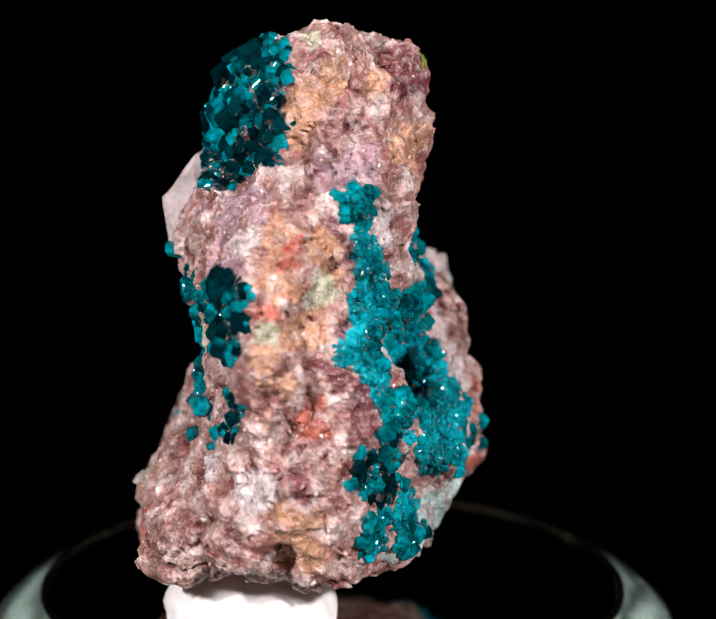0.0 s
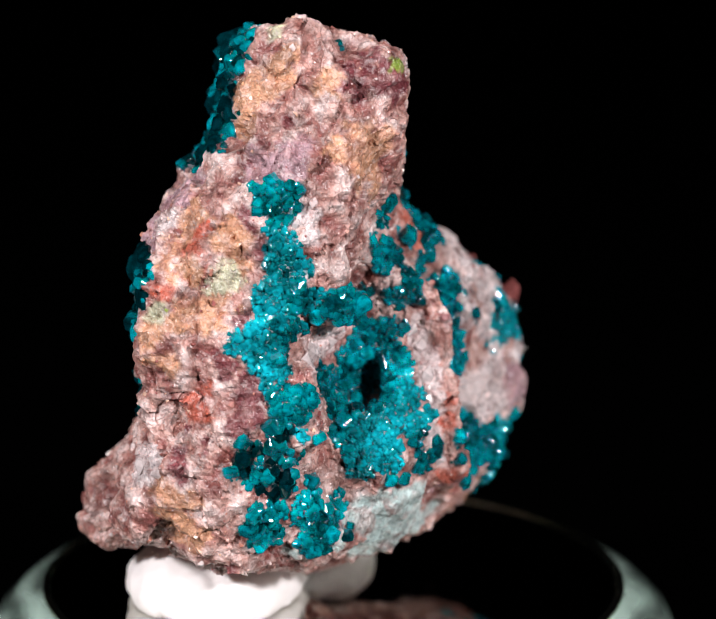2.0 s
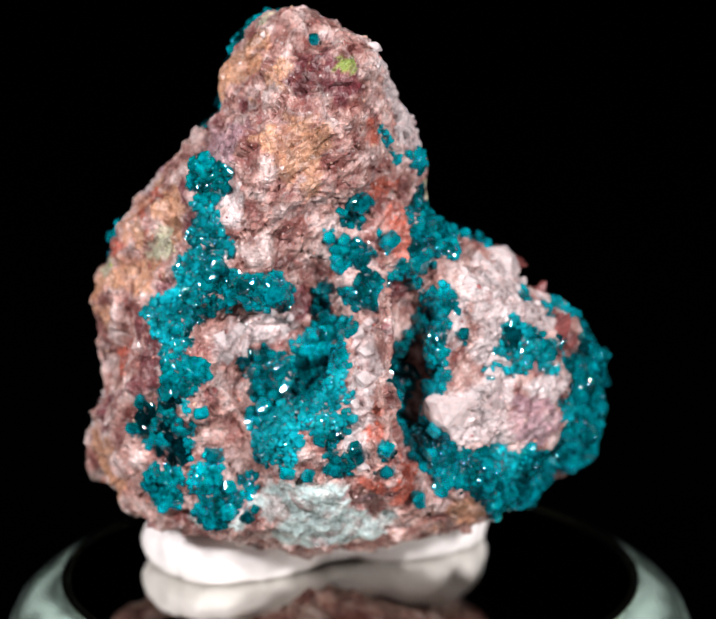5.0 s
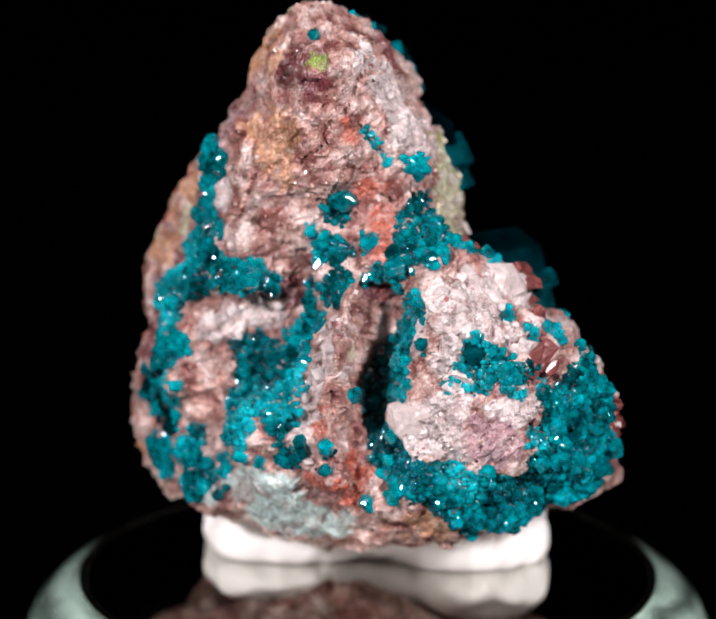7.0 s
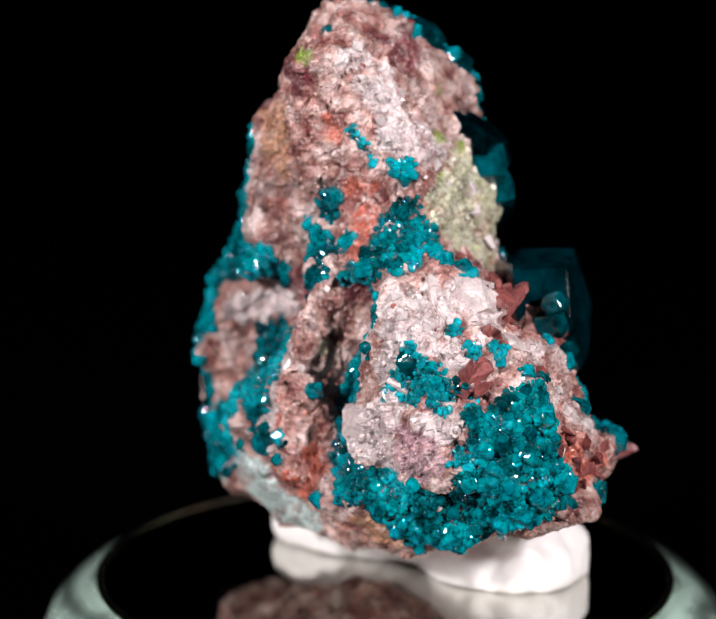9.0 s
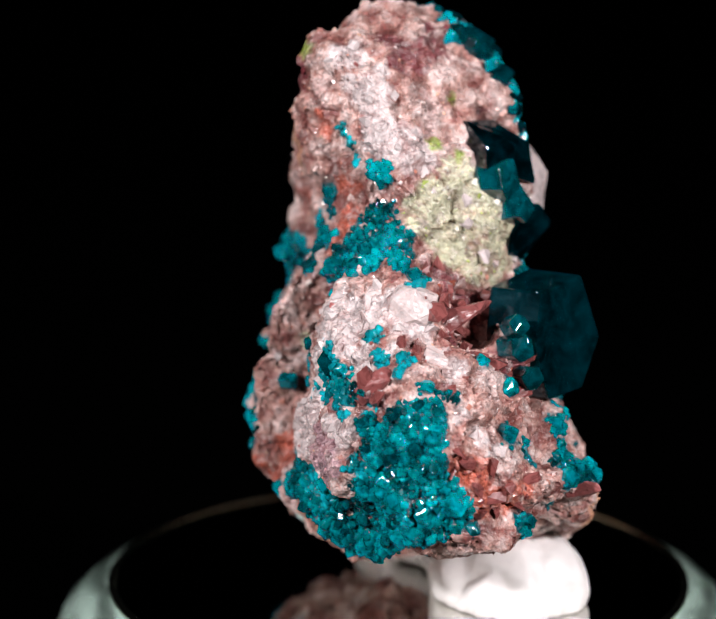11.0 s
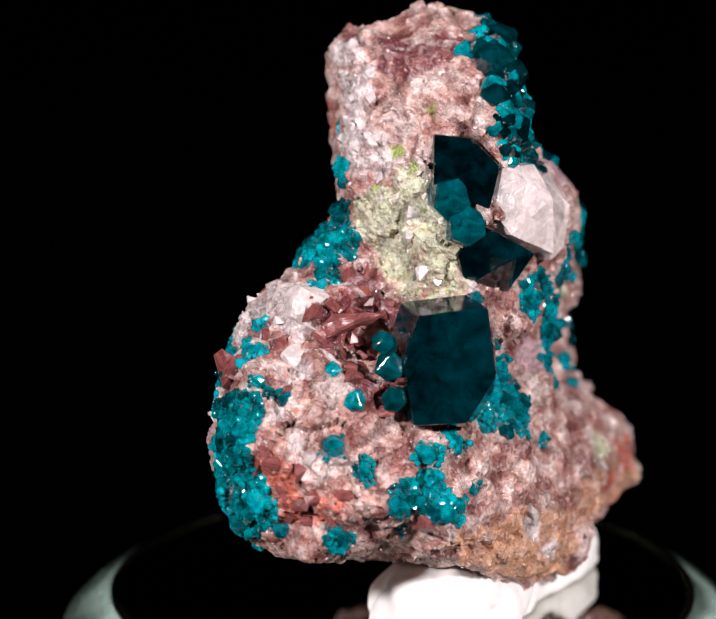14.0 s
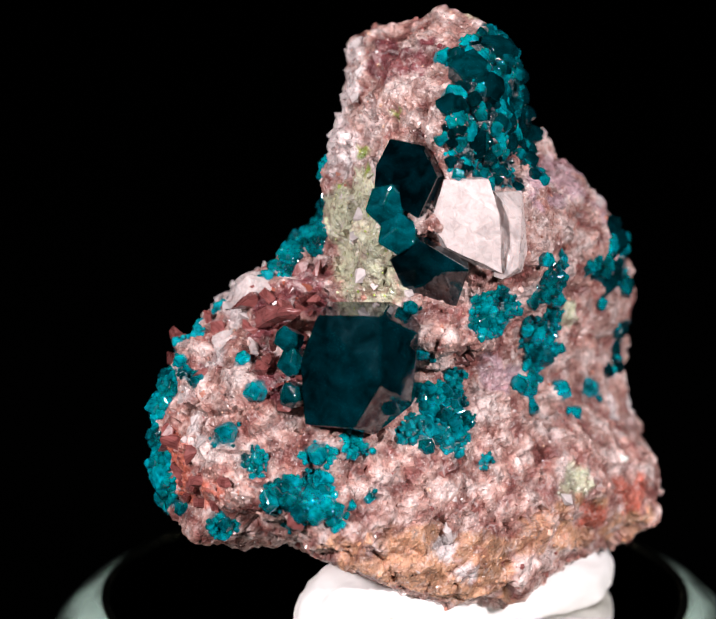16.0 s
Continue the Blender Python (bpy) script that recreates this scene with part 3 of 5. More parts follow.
TEAL_J = [(-14.5, -3, 26.4, 0.7), (-14.7, -6.8, 26.5, 0.6), (1, -14.7, 26.5, 0.8), (-14.3, -1.3, 26.7, 1.6), (1.7, -4.4, 26.7, 0.9), (4.6, -2.5, 26.7, 0.8), (5.2, -1.4, 26.9, 0.8), (-14.2, -9.2, 27, 0.7), (2, -8, 27, 1), (3.7, -11.6, 27, 0.6), (2.6, 3.2, 27.3, 0.8), (2.9, -12.4, 27.3, 0.6), (4.3, -3.2, 27.4, 0.9), (-15.2, -6.1, 27.5, 0.9), (-15.2, -5.1, 27.5, 0.6), (4.1, -10.5, 27.6, 1.4), (4, -8.6, 27.7, 0.9), (-14, -2.7, 27.8, 1.3), (-11.9, 4.8, 27.9, 0.7), (4.8, -1.5, 27.9, 1), (-12.7, -14.8, 28.1, 0.6), (-15.2, -7.1, 28.2, 1.2), (3.5, -11.7, 28.2, 1.2), (3.7, 1.2, 28.2, 0.9), (3.2, -8.6, 28.3, 0.8)]
TEAL_K = [(-14.2, -9.5, 28.4, 0.7), (1, -13.9, 28.4, 0.8), (-12.8, -15.2, 28.8, 0.6), (3.7, -9.8, 28.8, 0.6), (3.1, -9.2, 28.9, 0.6), (-13.9, -13, 29.1, 0.6), (4.2, 2.8, 29.1, 1.1), (-15, -7.5, 29.4, 0.8), (1.2, -13.5, 29.4, 0.6), (4, 1.7, 29.4, 0.6), (-14.4, -9.1, 29.8, 0.6), (-1.1, 9.7, 30, 0.8), (3.6, 5.8, 30.1, 0.7), (-14, -9.8, 30.2, 0.7), (-0.4, 8.9, 30.2, 0.6), (3.9, 3.8, 30.3, 1.2), (3.5, -1.3, 30.4, 0.6), (3.3, -2.7, 30.5, 1.3), (-0, 8.1, 30.7, 0.8), (2.1, 6.7, 30.8, 0.8), (3.2, 5.3, 30.9, 1), (-16.3, -5.9, 31.3, 0.7), (2.7, 3.5, 31.4, 0.9), (3.5, 0.7, 31.4, 0.8), (1.3, 4.8, 31.8, 2)]
TEAL_L = [(2.8, -4.4, 31.8, 0.6), (-0.4, 6, 31.9, 1.5), (2, 3.3, 33.1, 0.7), (2.2, -2.3, 33.5, 1), (1, 4.2, 33.8, 1.1), (-0.6, 5.1, 34.1, 0.6), (0.1, 4.7, 34.4, 0.8), (2.8, -1.7, 34.5, 0.8), (0.2, -12.7, 35.8, 0.6), (-0.6, -13.9, 36.3, 1.4), (-1.6, -14.6, 37, 1.2), (-0.4, -12.8, 37.2, 1), (0.3, 4.6, 37.6, 0.8), (1.2, 4, 37.6, 0.6), (-1.2, -13.5, 38, 0.7), (-0.3, -4.7, 48.1, 0.6)]
FINE_TEAL_A = [(7.3, 10.4, 11.2, 0.7), (6.8, 11.7, 11.6, 0.9), (7.6, 10.6, 12.2, 1), (7.8, 8.8, 12.8, 1.1), (7.9, 7.5, 12.8, 0.6), (7.9, -9.3, 14.1, 0.6), (5.4, -11.2, 14.3, 1), (8.1, -5.7, 14.5, 0.6), (7.5, -9.8, 14.8, 0.9), (-16.4, 0, 15.3, 0.6), (6.2, 16.2, 15.5, 0.6), (5.8, -10.9, 15.6, 1.3), (7.5, -8.8, 15.8, 0.7), (7.2, -9.9, 15.9, 0.7), (6.7, 15.7, 16.2, 0.7), (-15.3, 2.6, 16.6, 0.7), (5.6, 16.6, 16.6, 0.6), (5.4, -9.3, 16.7, 1.9), (7.5, -7, 16.8, 0.7), (7.9, -5, 16.8, 0.7), (8.1, -6.2, 17, 0.7), (7.3, -7.8, 17.2, 0.7), (8.6, -5.1, 17.3, 0.6), (3.6, -9.4, 17.5, 0.6), (5.4, 16.7, 17.5, 0.7)]
FINE_TEAL_B = [(-14.7, 3.5, 17.6, 1.1), (-14.1, 4.4, 17.7, 0.7), (8.7, -4.5, 17.7, 0.7), (7.7, -6.4, 17.8, 0.9), (-13.6, 6.7, 17.9, 0.7), (6.7, -7.8, 17.9, 0.8), (6.1, -8.5, 18.2, 0.8), (-13.6, 5.4, 18.3, 1.1), (-13.7, 3.7, 18.4, 0.8), (2.5, -3, 18.4, 0.6), (6.1, -7.7, 18.4, 0.6), (7, -7.1, 18.4, 0.7), (7.3, -5.7, 18.4, 0.8), (3.2, -17.1, 18.6, 0.6), (-13.5, 4.4, 18.8, 0.7), (1.3, -7.6, 18.9, 0.6), (6.7, -6, 19.2, 0.9), (7.5, -4.1, 19.3, 0.7), (6.6, -4.9, 19.6, 1.1), (7.2, 13.9, 20.2, 0.9), (7.6, 8.5, 20.2, 0.6), (6.3, -4.6, 20.8, 0.7), (7.1, 10.6, 20.8, 0.9), (7.5, 11.6, 20.9, 0.7), (5.8, 14.7, 21, 0.6)]
FINE_TEAL_C = [(5, 15.5, 21.1, 0.7), (7.2, 9.2, 21.1, 0.9), (7.1, 13.6, 21.2, 1), (6.5, 14.6, 21.6, 0.9), (7.4, 12.6, 21.6, 0.6), (6.6, 13.5, 22.1, 0.6), (7, 9.5, 22.2, 0.7), (7.2, 12.9, 22.4, 0.6), (0.3, -17.9, 22.5, 0.7), (7, 11.2, 22.5, 1.7), (1.5, -16.5, 23.5, 0.6), (0.8, -17.5, 23.6, 1.2), (7, 10.1, 23.8, 0.6), (2.9, 17.1, 24, 0.6), (7, 10.6, 24.3, 0.7), (4.3, 14.9, 24.6, 0.7), (2.3, 16.1, 24.7, 0.6), (-0.1, -18.3, 24.9, 1.3), (0.9, -15.9, 24.9, 0.6), (-2.2, -19, 25.2, 0.6), (-1.4, -17.6, 25.7, 1.4), (0.4, -16, 25.8, 0.7), (4, 12.9, 26, 0.7), (-0.6, -16.5, 26.1, 1), (1, -13.7, 26.4, 0.7)]
FINE_TEAL_D = [(0.6, -15.9, 26.7, 0.8), (1.4, -12.6, 28.4, 0.8), (-0.3, -15.3, 28.7, 1.7), (2, -12.2, 29, 0.6), (-0.4, 10.6, 29.6, 0.7), (0.5, -14.2, 30.1, 1.1), (-0.5, -15.1, 30.4, 0.9), (1.4, -12.6, 31.1, 0.8), (0.2, -13.5, 31.4, 1.3), (-0.4, -14.8, 31.5, 0.7), (-0.6, -15.2, 32.2, 0.6), (-0.7, -14.9, 32.8, 0.7), (0.3, -13.9, 32.8, 0.9), (-0.3, -14.3, 33.9, 1.1), (1.6, 1.8, 38.2, 0.6), (1.4, 1.2, 38.9, 0.9), (2.1, 1, 39.6, 0.7), (2.5, 0.6, 40.3, 0.6)]
WHITE_A = [(-18.9, 3.8, 7, 0.9), (-17.3, 5.3, 9, 1.3), (-15.1, 11.3, 9.3, 0.9), (8.5, -3.4, 14.5, 0.7), (8, 9.2, 14.8, 1.2), (8.3, 5.8, 14.8, 0.9), (-9.1, -21.4, 15.1, 1.9), (-12.5, -16.9, 15.8, 1), (8.5, -4.1, 15.8, 0.9), (8.2, 5, 16.2, 1), (8.2, -3.3, 16.8, 1.2), (7.8, 7.5, 16.9, 2.6), (-4, 20.3, 17.7, 0.7), (7.7, 4.9, 17.8, 1.2), (7.5, 14.5, 18.2, 1.2), (7.7, -3, 18.5, 1.1), (7.9, 9.6, 18.5, 1.1), (-2.6, 19.8, 18.7, 0.9), (7.7, 13.4, 18.7, 1), (7.8, 12.2, 18.8, 0.8), (6.7, 15.9, 18.9, 0.7), (7.1, 15.3, 19.2, 0.7), (8.2, 8.5, 19.3, 0.9), (7.5, 9.9, 19.5, 0.8), (7.3, -3, 19.8, 1.1)]
WHITE_B = [(7.8, 9.2, 19.9, 0.7), (-1.1, 19.6, 20.5, 0.9), (7.2, -2.4, 21, 1.2), (6.2, -2.1, 22.3, 1), (7.1, 7.8, 22.3, 1.2), (2.2, -13.2, 22.7, 1.3), (1.1, -11.6, 23.3, 1.6), (7, 5.2, 23.3, 0.8), (6, -2.3, 23.4, 1), (-1.8, 16.7, 23.6, 1), (7.4, 8.5, 23.6, 1.4), (5.2, 13.8, 23.8, 1.2), (-0.9, 16.2, 23.9, 0.7), (0.1, -9.2, 24.1, 1.7), (0.9, -7.6, 24.2, 1.1), (5.1, 12.7, 24.6, 0.8), (-0.7, 15.1, 24.7, 0.9), (5.6, -2.1, 24.7, 0.8), (6.1, 12.6, 24.7, 0.8), (6.7, 5.8, 24.7, 0.9), (6.7, 11.8, 24.9, 1), (5.1, 13.7, 25, 0.7), (3.1, 14.7, 25.3, 0.7), (6.4, 6.2, 25.6, 0.8), (7, 8.9, 25.6, 1.8)]
WHITE_C = [(5.8, 11.9, 25.7, 0.7), (4.5, 11.8, 26, 0.7), (6.8, 10.7, 26, 1.5), (0.3, 13.5, 26.4, 1.1), (6.2, 6.4, 26.5, 0.7), (2, 12.6, 27.1, 1.2), (6.1, 8.2, 27.1, 1.2), (-0.4, 13.3, 27.4, 0.7), (4.4, 10.6, 27.4, 1.7), (2.9, 11.5, 27.7, 1.6), (1, 12, 27.8, 0.7), (4.8, 8.6, 27.9, 0.9), (4.9, 7.2, 27.9, 0.9), (2.9, 9, 28.6, 0.8), (1.6, 10.8, 28.7, 0.7), (1.4, -12.3, 33.8, 0.9), (-9.7, -16.8, 34, 0.7), (-10.5, -16.6, 34.1, 0.7), (-9.5, -16.1, 34.7, 1), (-10.5, -16.2, 34.8, 0.7), (1.2, -12.1, 35.2, 1.1), (0.9, -12, 36.3, 0.8), (-3.8, 4.7, 37.9, 0.7), (0.5, 3.9, 38.8, 0.7), (-2.4, 4.8, 39.3, 1.9)]
WHITE_D = [(-0.3, 4.5, 39.3, 0.9), (-3.5, 3.7, 40.3, 0.7), (0.3, 3.4, 40.6, 1.8), (-1.4, 4.2, 41, 1), (0.5, 2, 43.6, 1.8), (1.8, 0.8, 44.3, 0.9), (-0.4, 1.7, 45.4, 0.8), (1.5, 0.4, 45.4, 0.7), (1.7, 0.2, 46.5, 0.8), (0.9, 0.7, 46.7, 0.7), (2.7, 0.1, 46.8, 0.9), (1.3, 0.1, 47.4, 0.7)]
GREEN_A = [(-6.5, 4.9, 38.6, 0.7), (-4.5, 4, 39.6, 0.7), (-6.4, 1.9, 42.8, 0.7), (4.7, -3.4, 46.8, 0.9)]
PALE_GREEN_A = [(-18.8, -6.1, 12.2, 0.7), (-18.3, -8.1, 12.4, 1.4), (5.4, -0.4, 22.3, 0.7), (-13.5, -10.9, 25.6, 1), (-8.2, -20.8, 28, 1.1), (-6.8, 6.8, 29.3, 1.4), (-10.7, 5.2, 29.4, 0.9), (-4.7, 6.5, 29.4, 0.7), (-4.3, -17.7, 29.6, 0.7), (-9, 6.4, 29.8, 2.1), (-5, -17.2, 30.7, 0.9), (-3.6, -17.2, 30.8, 1.4), (-5.8, 5.8, 31.2, 2.2), (-3.7, 5.3, 31.6, 0.9), (-9.8, 6, 31.8, 1.5), (-2.7, 5.9, 32.8, 0.7), (-9.8, 6, 33.5, 0.9), (-5.2, 6.1, 33.8, 2.6), (-7.9, 6.1, 34.2, 1.9), (-2.4, 5.9, 34.5, 1.4), (-3.5, 5.6, 35.9, 1.2), (-6.2, 5.6, 36.3, 1.9), (-5.5, 5.1, 38, 0.9), (-4.5, -7.8, 49.6, 0.8)]
MAROON_A = [(-2.7, -19, 6.4, 0.7), (-5.2, -21.7, 14.8, 0.7), (-5.4, -21.9, 16.2, 0.9), (-5.6, -21.2, 16.8, 0.7), (-3.6, -20.5, 17.8, 0.7), (-5.1, -21, 18.5, 0.7), (-0.8, -20.3, 19.3, 1.3), (-0.2, -19.2, 20.2, 1.2), (-9.8, 12.7, 20.7, 0.7), (-7.5, 14.3, 21.4, 1.5), (-0.4, -19.1, 21.6, 1.2), (4.7, 16.7, 21.6, 0.7), (-8.3, 12.9, 21.7, 0.8), (-9.1, 13.4, 21.8, 0.9), (5.4, 16.1, 22.4, 1.1), (-0.8, 17.6, 22.5, 0.7), (-6.6, 15.1, 22.7, 1), (-0.6, -18.7, 22.8, 1), (-8.2, 14.1, 23, 1.2), (-5, 13.8, 23.4, 1.1), (-7.1, 13, 23.7, 0.7), (-2, -19.6, 23.7, 0.7), (-6.4, 8.5, 23.9, 0.8), (-4.2, 13.4, 24, 0.7), (-3.8, 10.6, 24, 1.5)]
MAROON_B = [(-2.9, -19.7, 24.5, 0.8), (-2, 13.9, 24.8, 0.8), (-3.6, -19.2, 24.9, 0.7), (8.3, -1.1, 25.1, 0.7), (-6.8, 8.1, 25.4, 0.8), (-2.4, 13.1, 25.5, 1.2), (1.6, 14.6, 25.5, 0.8), (1.5, -6.5, 26.1, 1.4), (-6.8, 7.8, 26.4, 0.9), (-5.5, 7.7, 26.7, 1.1), (3.2, 1, 26.7, 1), (-3.3, 12.1, 27.3, 2.2), (2.4, 1.8, 27.3, 1), (-3.5, 8.5, 27.5, 1.5), (-2.2, -17.2, 27.6, 0.8), (3.4, 2.2, 28, 0.7), (-1.4, 11.9, 28.4, 0.7), (-4.1, 9.8, 28.6, 1.8), (-3.3, 8.7, 29.8, 1.4), (-2.6, 7.3, 29.8, 0.8), (-1.2, -15.5, 32.5, 0.7), (-1.5, -14.4, 32.6, 0.9), (-1.6, -15, 33.5, 0.7), (-2.2, -15.6, 35, 0.7), (-2.5, -15.4, 35.8, 0.7)]
MAROON_C = [(-4.8, -13.2, 37.9, 0.7), (-4.5, -12.7, 39.3, 0.7), (-3.2, -12.3, 41.2, 0.7), (-9.1, 1.7, 41.5, 0.7), (-3.3, -11.6, 41.5, 0.7), (3.3, -0.6, 42, 0.7), (-1.9, -10.1, 42.5, 0.8), (4.7, -4, 44, 0.8), (2.9, -6.6, 44.7, 0.7), (4.4, -3.7, 45, 1.2), (2.3, -6, 45.3, 0.7), (1.8, -7, 45.4, 0.9), (4.1, -5, 45.4, 1), (3.3, -5.6, 45.5, 0.9), (-4.1, 1.2, 46.2, 1.1), (-6.8, -0.1, 46.3, 0.7), (-2.2, 1, 46.3, 1.1), (2.5, -6, 46.7, 1.3), (4.1, -4.5, 46.9, 0.8), (-5.4, 0.3, 47, 1.4), (-2.4, -0.2, 47.1, 1.3), (-6.4, -0.9, 47.2, 0.9), (-3.8, -0.2, 47.2, 0.7), (1.6, -4.1, 47.5, 0.7), (2.6, -4.2, 47.5, 0.7)]
MAROON_D = [(3, -4.8, 47.7, 0.7), (-1.4, -0.4, 48, 0.9), (-7.7, -1.8, 48.1, 0.7), (-5.8, -1.7, 48.4, 0.7)]
RED_A = [(-18.5, -9.8, 9.1, 1.3), (-18.7, -14.3, 9.7, 1.4), (-18.6, -8.8, 10, 0.9), (8.3, 0.2, 10.3, 1), (-18.1, -15.2, 10.6, 0.9), (-18.5, -13.2, 10.7, 1), (8.4, 1, 11.1, 0.7), (9.1, -2, 11.7, 0.7), (10, -0.2, 11.8, 0.8), (8.7, -3.1, 12, 0.7), (7.2, 0.5, 12.3, 1.1), (-2.8, 20.5, 12.8, 0.9), (-5, 19.8, 12.9, 1.1), (7.3, 0.2, 13.4, 1), (-6.5, 20.3, 14.1, 0.9), (-2.8, 21, 14.1, 1.4), (-5.6, 21, 14.2, 1), (-1.4, 20.6, 15.5, 1.2), (-2.5, 21, 15.8, 0.7), (-2.8, 21, 16.5, 0.8), (-0.7, 21.1, 16.5, 1.2), (9, -2.2, 16.5, 0.9), (-1.8, 20.8, 16.8, 0.9), (8.6, -1.7, 18.2, 0.8), (-5.4, -20.6, 20.1, 1)]
RED_B = [(-3.9, -20.6, 20.2, 0.9), (-4.3, -20, 20.8, 0.8), (-3.9, -19.9, 21.9, 0.9), (-7.9, -20.2, 29.5, 0.9), (3.8, 1.7, 30.8, 0.9), (3.1, 2, 31.7, 0.9), (-5, -18.1, 32.2, 0.8), (-6.6, -18.6, 32.9, 0.8), (-6.1, -18, 33.3, 0.8), (2.5, 1.7, 33.3, 1.3), (-6.2, -17.2, 34.3, 1), (2.4, -0, 35.9, 1.1), (2, 1.6, 36.2, 1), (3.5, -0.8, 40.3, 0.9), (4.2, -0.9, 41.7, 0.7)]
OCHRE_A = [(-17.7, -0.7, 3.9, 0.7), (-17.6, 3.8, 4.4, 0.8), (-17.4, 5.8, 5, 1.1), (-18.5, 3.5, 5.2, 1.2), (-18.8, 1.6, 6, 1.6), (-16.9, -13.2, 6.1, 0.7), (5.3, 4.5, 6.1, 0.7), (-18.1, 5.5, 6.3, 1.4), (-16, 8.9, 6.5, 1.2), (-17.5, -14.9, 6.6, 0.7), (-17, -14.2, 6.7, 0.9), (-18.4, 0.3, 6.9, 1.1), (-17.3, 7.2, 6.9, 2), (-18.4, -9.1, 7, 1), (-16, 10, 7.1, 0.9), (5.7, 7.8, 7.1, 1), (-17.9, -11.2, 7.2, 0.7), (-18.6, -5.7, 7.3, 0.8), (-18, -11.9, 7.3, 0.8), (-18.3, -8.1, 7.4, 1.1), (-15.6, 11.8, 7.8, 1), (-19.3, -3.7, 8, 0.9), (-18.9, -15.6, 8, 0.9), (-18.3, -6.7, 8, 1.2), (6.8, 6.8, 8, 1.6)]
OCHRE_B = [(-18.4, -12.5, 8.1, 0.9), (-18.3, -14.6, 8.1, 0.9), (-15.7, 10.7, 8.1, 1.1), (-18.3, 4.1, 8.3, 0.7), (-18.9, 0.4, 8.4, 1), (-15.3, 12.6, 8.4, 0.9), (-18.9, 2.6, 8.5, 1.6), (-19.2, -2.3, 8.7, 1.5), (7.5, 5.5, 8.7, 0.9), (-18.8, -6.1, 9, 0.7), (-16.9, 8.4, 9, 2.1), (-15.4, 13.7, 9, 1), (-4.8, -20.8, 9, 0.9), (-6.6, -19.7, 9.2, 1.1), (-17.8, 3.7, 9.6, 0.8), (-19.5, -3.7, 9.8, 1.3), (-4.5, -21.9, 9.9, 0.8), (-14.3, 15.2, 10.1, 0.7), (-3.9, -21, 10.1, 0.9), (-6.8, -20.5, 10.2, 0.8), (-15.5, 10.1, 10.3, 1.3), (-15.1, 13.4, 10.3, 1.1), (-19.3, -5.8, 10.4, 1.1), (-18.7, -10.5, 10.4, 0.7), (-17.1, 6.8, 10.4, 1.1)]
OCHRE_C = [(-16.9, 5.7, 10.6, 0.7), (-18.9, -7.8, 10.7, 0.8), (-15.7, 12, 10.7, 0.7), (-15.2, 14.9, 10.7, 0.8), (-5.1, -22, 11, 1.2), (-6.8, -22.4, 11.7, 1), (-5.4, -22.5, 13.1, 0.9), (-4.1, -21.9, 13.1, 0.7), (-6.8, -22.7, 13.6, 1.2), (-6.5, -21.6, 24, 0.9), (-8.2, -22.1, 24.4, 0.7), (-8.7, -22.4, 24.8, 0.7), (-8.2, -21.8, 26.5, 1.3), (-5.7, -20.2, 26.9, 0.7), (-3.6, -18.6, 26.9, 0.7), (-6.4, -20.5, 27.5, 0.9), (-5, -18.8, 27.7, 1.6), (-2.4, -17.6, 28.5, 0.7), (-3.9, -17.9, 28.6, 0.9), (-6.2, -19.7, 28.8, 0.8), (-5.7, -18.4, 30.3, 0.7), (-7.6, -19.3, 30.7, 0.7), (-5.7, -18.9, 31.2, 0.9), (-2.4, -16.5, 31.5, 0.8), (-6.6, -18.5, 31.7, 1)]
OCHRE_D = [(-8.6, -18.9, 32, 0.8), (-3.3, -15.5, 32.2, 1.1), (-7.9, -17.8, 33, 1.2), (-7.1, -16.8, 33.4, 0.7), (-3.6, -16.5, 33.7, 1.5), (-2.3, -15.4, 34, 0.7), (-7.5, -16.2, 34.3, 1), (-3.6, -15.8, 35.1, 0.8), (-7.2, -16.2, 35.5, 1.2), (-5.8, -16.8, 35.5, 0.7), (3.9, -6.6, 36.1, 0.7), (4.2, -6.1, 36.5, 0.7), (-7.4, -15.7, 36.7, 0.7), (3.7, -8.1, 37.6, 0.9), (4, -6.1, 37.6, 0.7), (3.4, -7.1, 39.5, 2.1), (2.4, -9.4, 40.6, 1.2), (4.2, -5.5, 41, 1.2), (-5.8, -10.4, 41.6, 0.9), (2.9, -7.5, 41.6, 1.1), (3.7, -6.8, 42, 0.7), (2.1, -8, 42.3, 0.7), (4, -5.6, 42.3, 0.8), (-5.4, -11.5, 42.9, 1.3), (-6.1, -11.1, 44.6, 1.4)]
OCHRE_E = [(1.1, -7.9, 44.9, 0.7), (0.1, -8.7, 45.4, 0.7), (-4.4, -10.8, 45.5, 1.6), (-3.5, -9.4, 45.7, 1.5), (0.7, -7.9, 46.4, 0.9), (-3, -9.8, 47.2, 0.9), (-2.4, -8.8, 47.8, 0.9)]
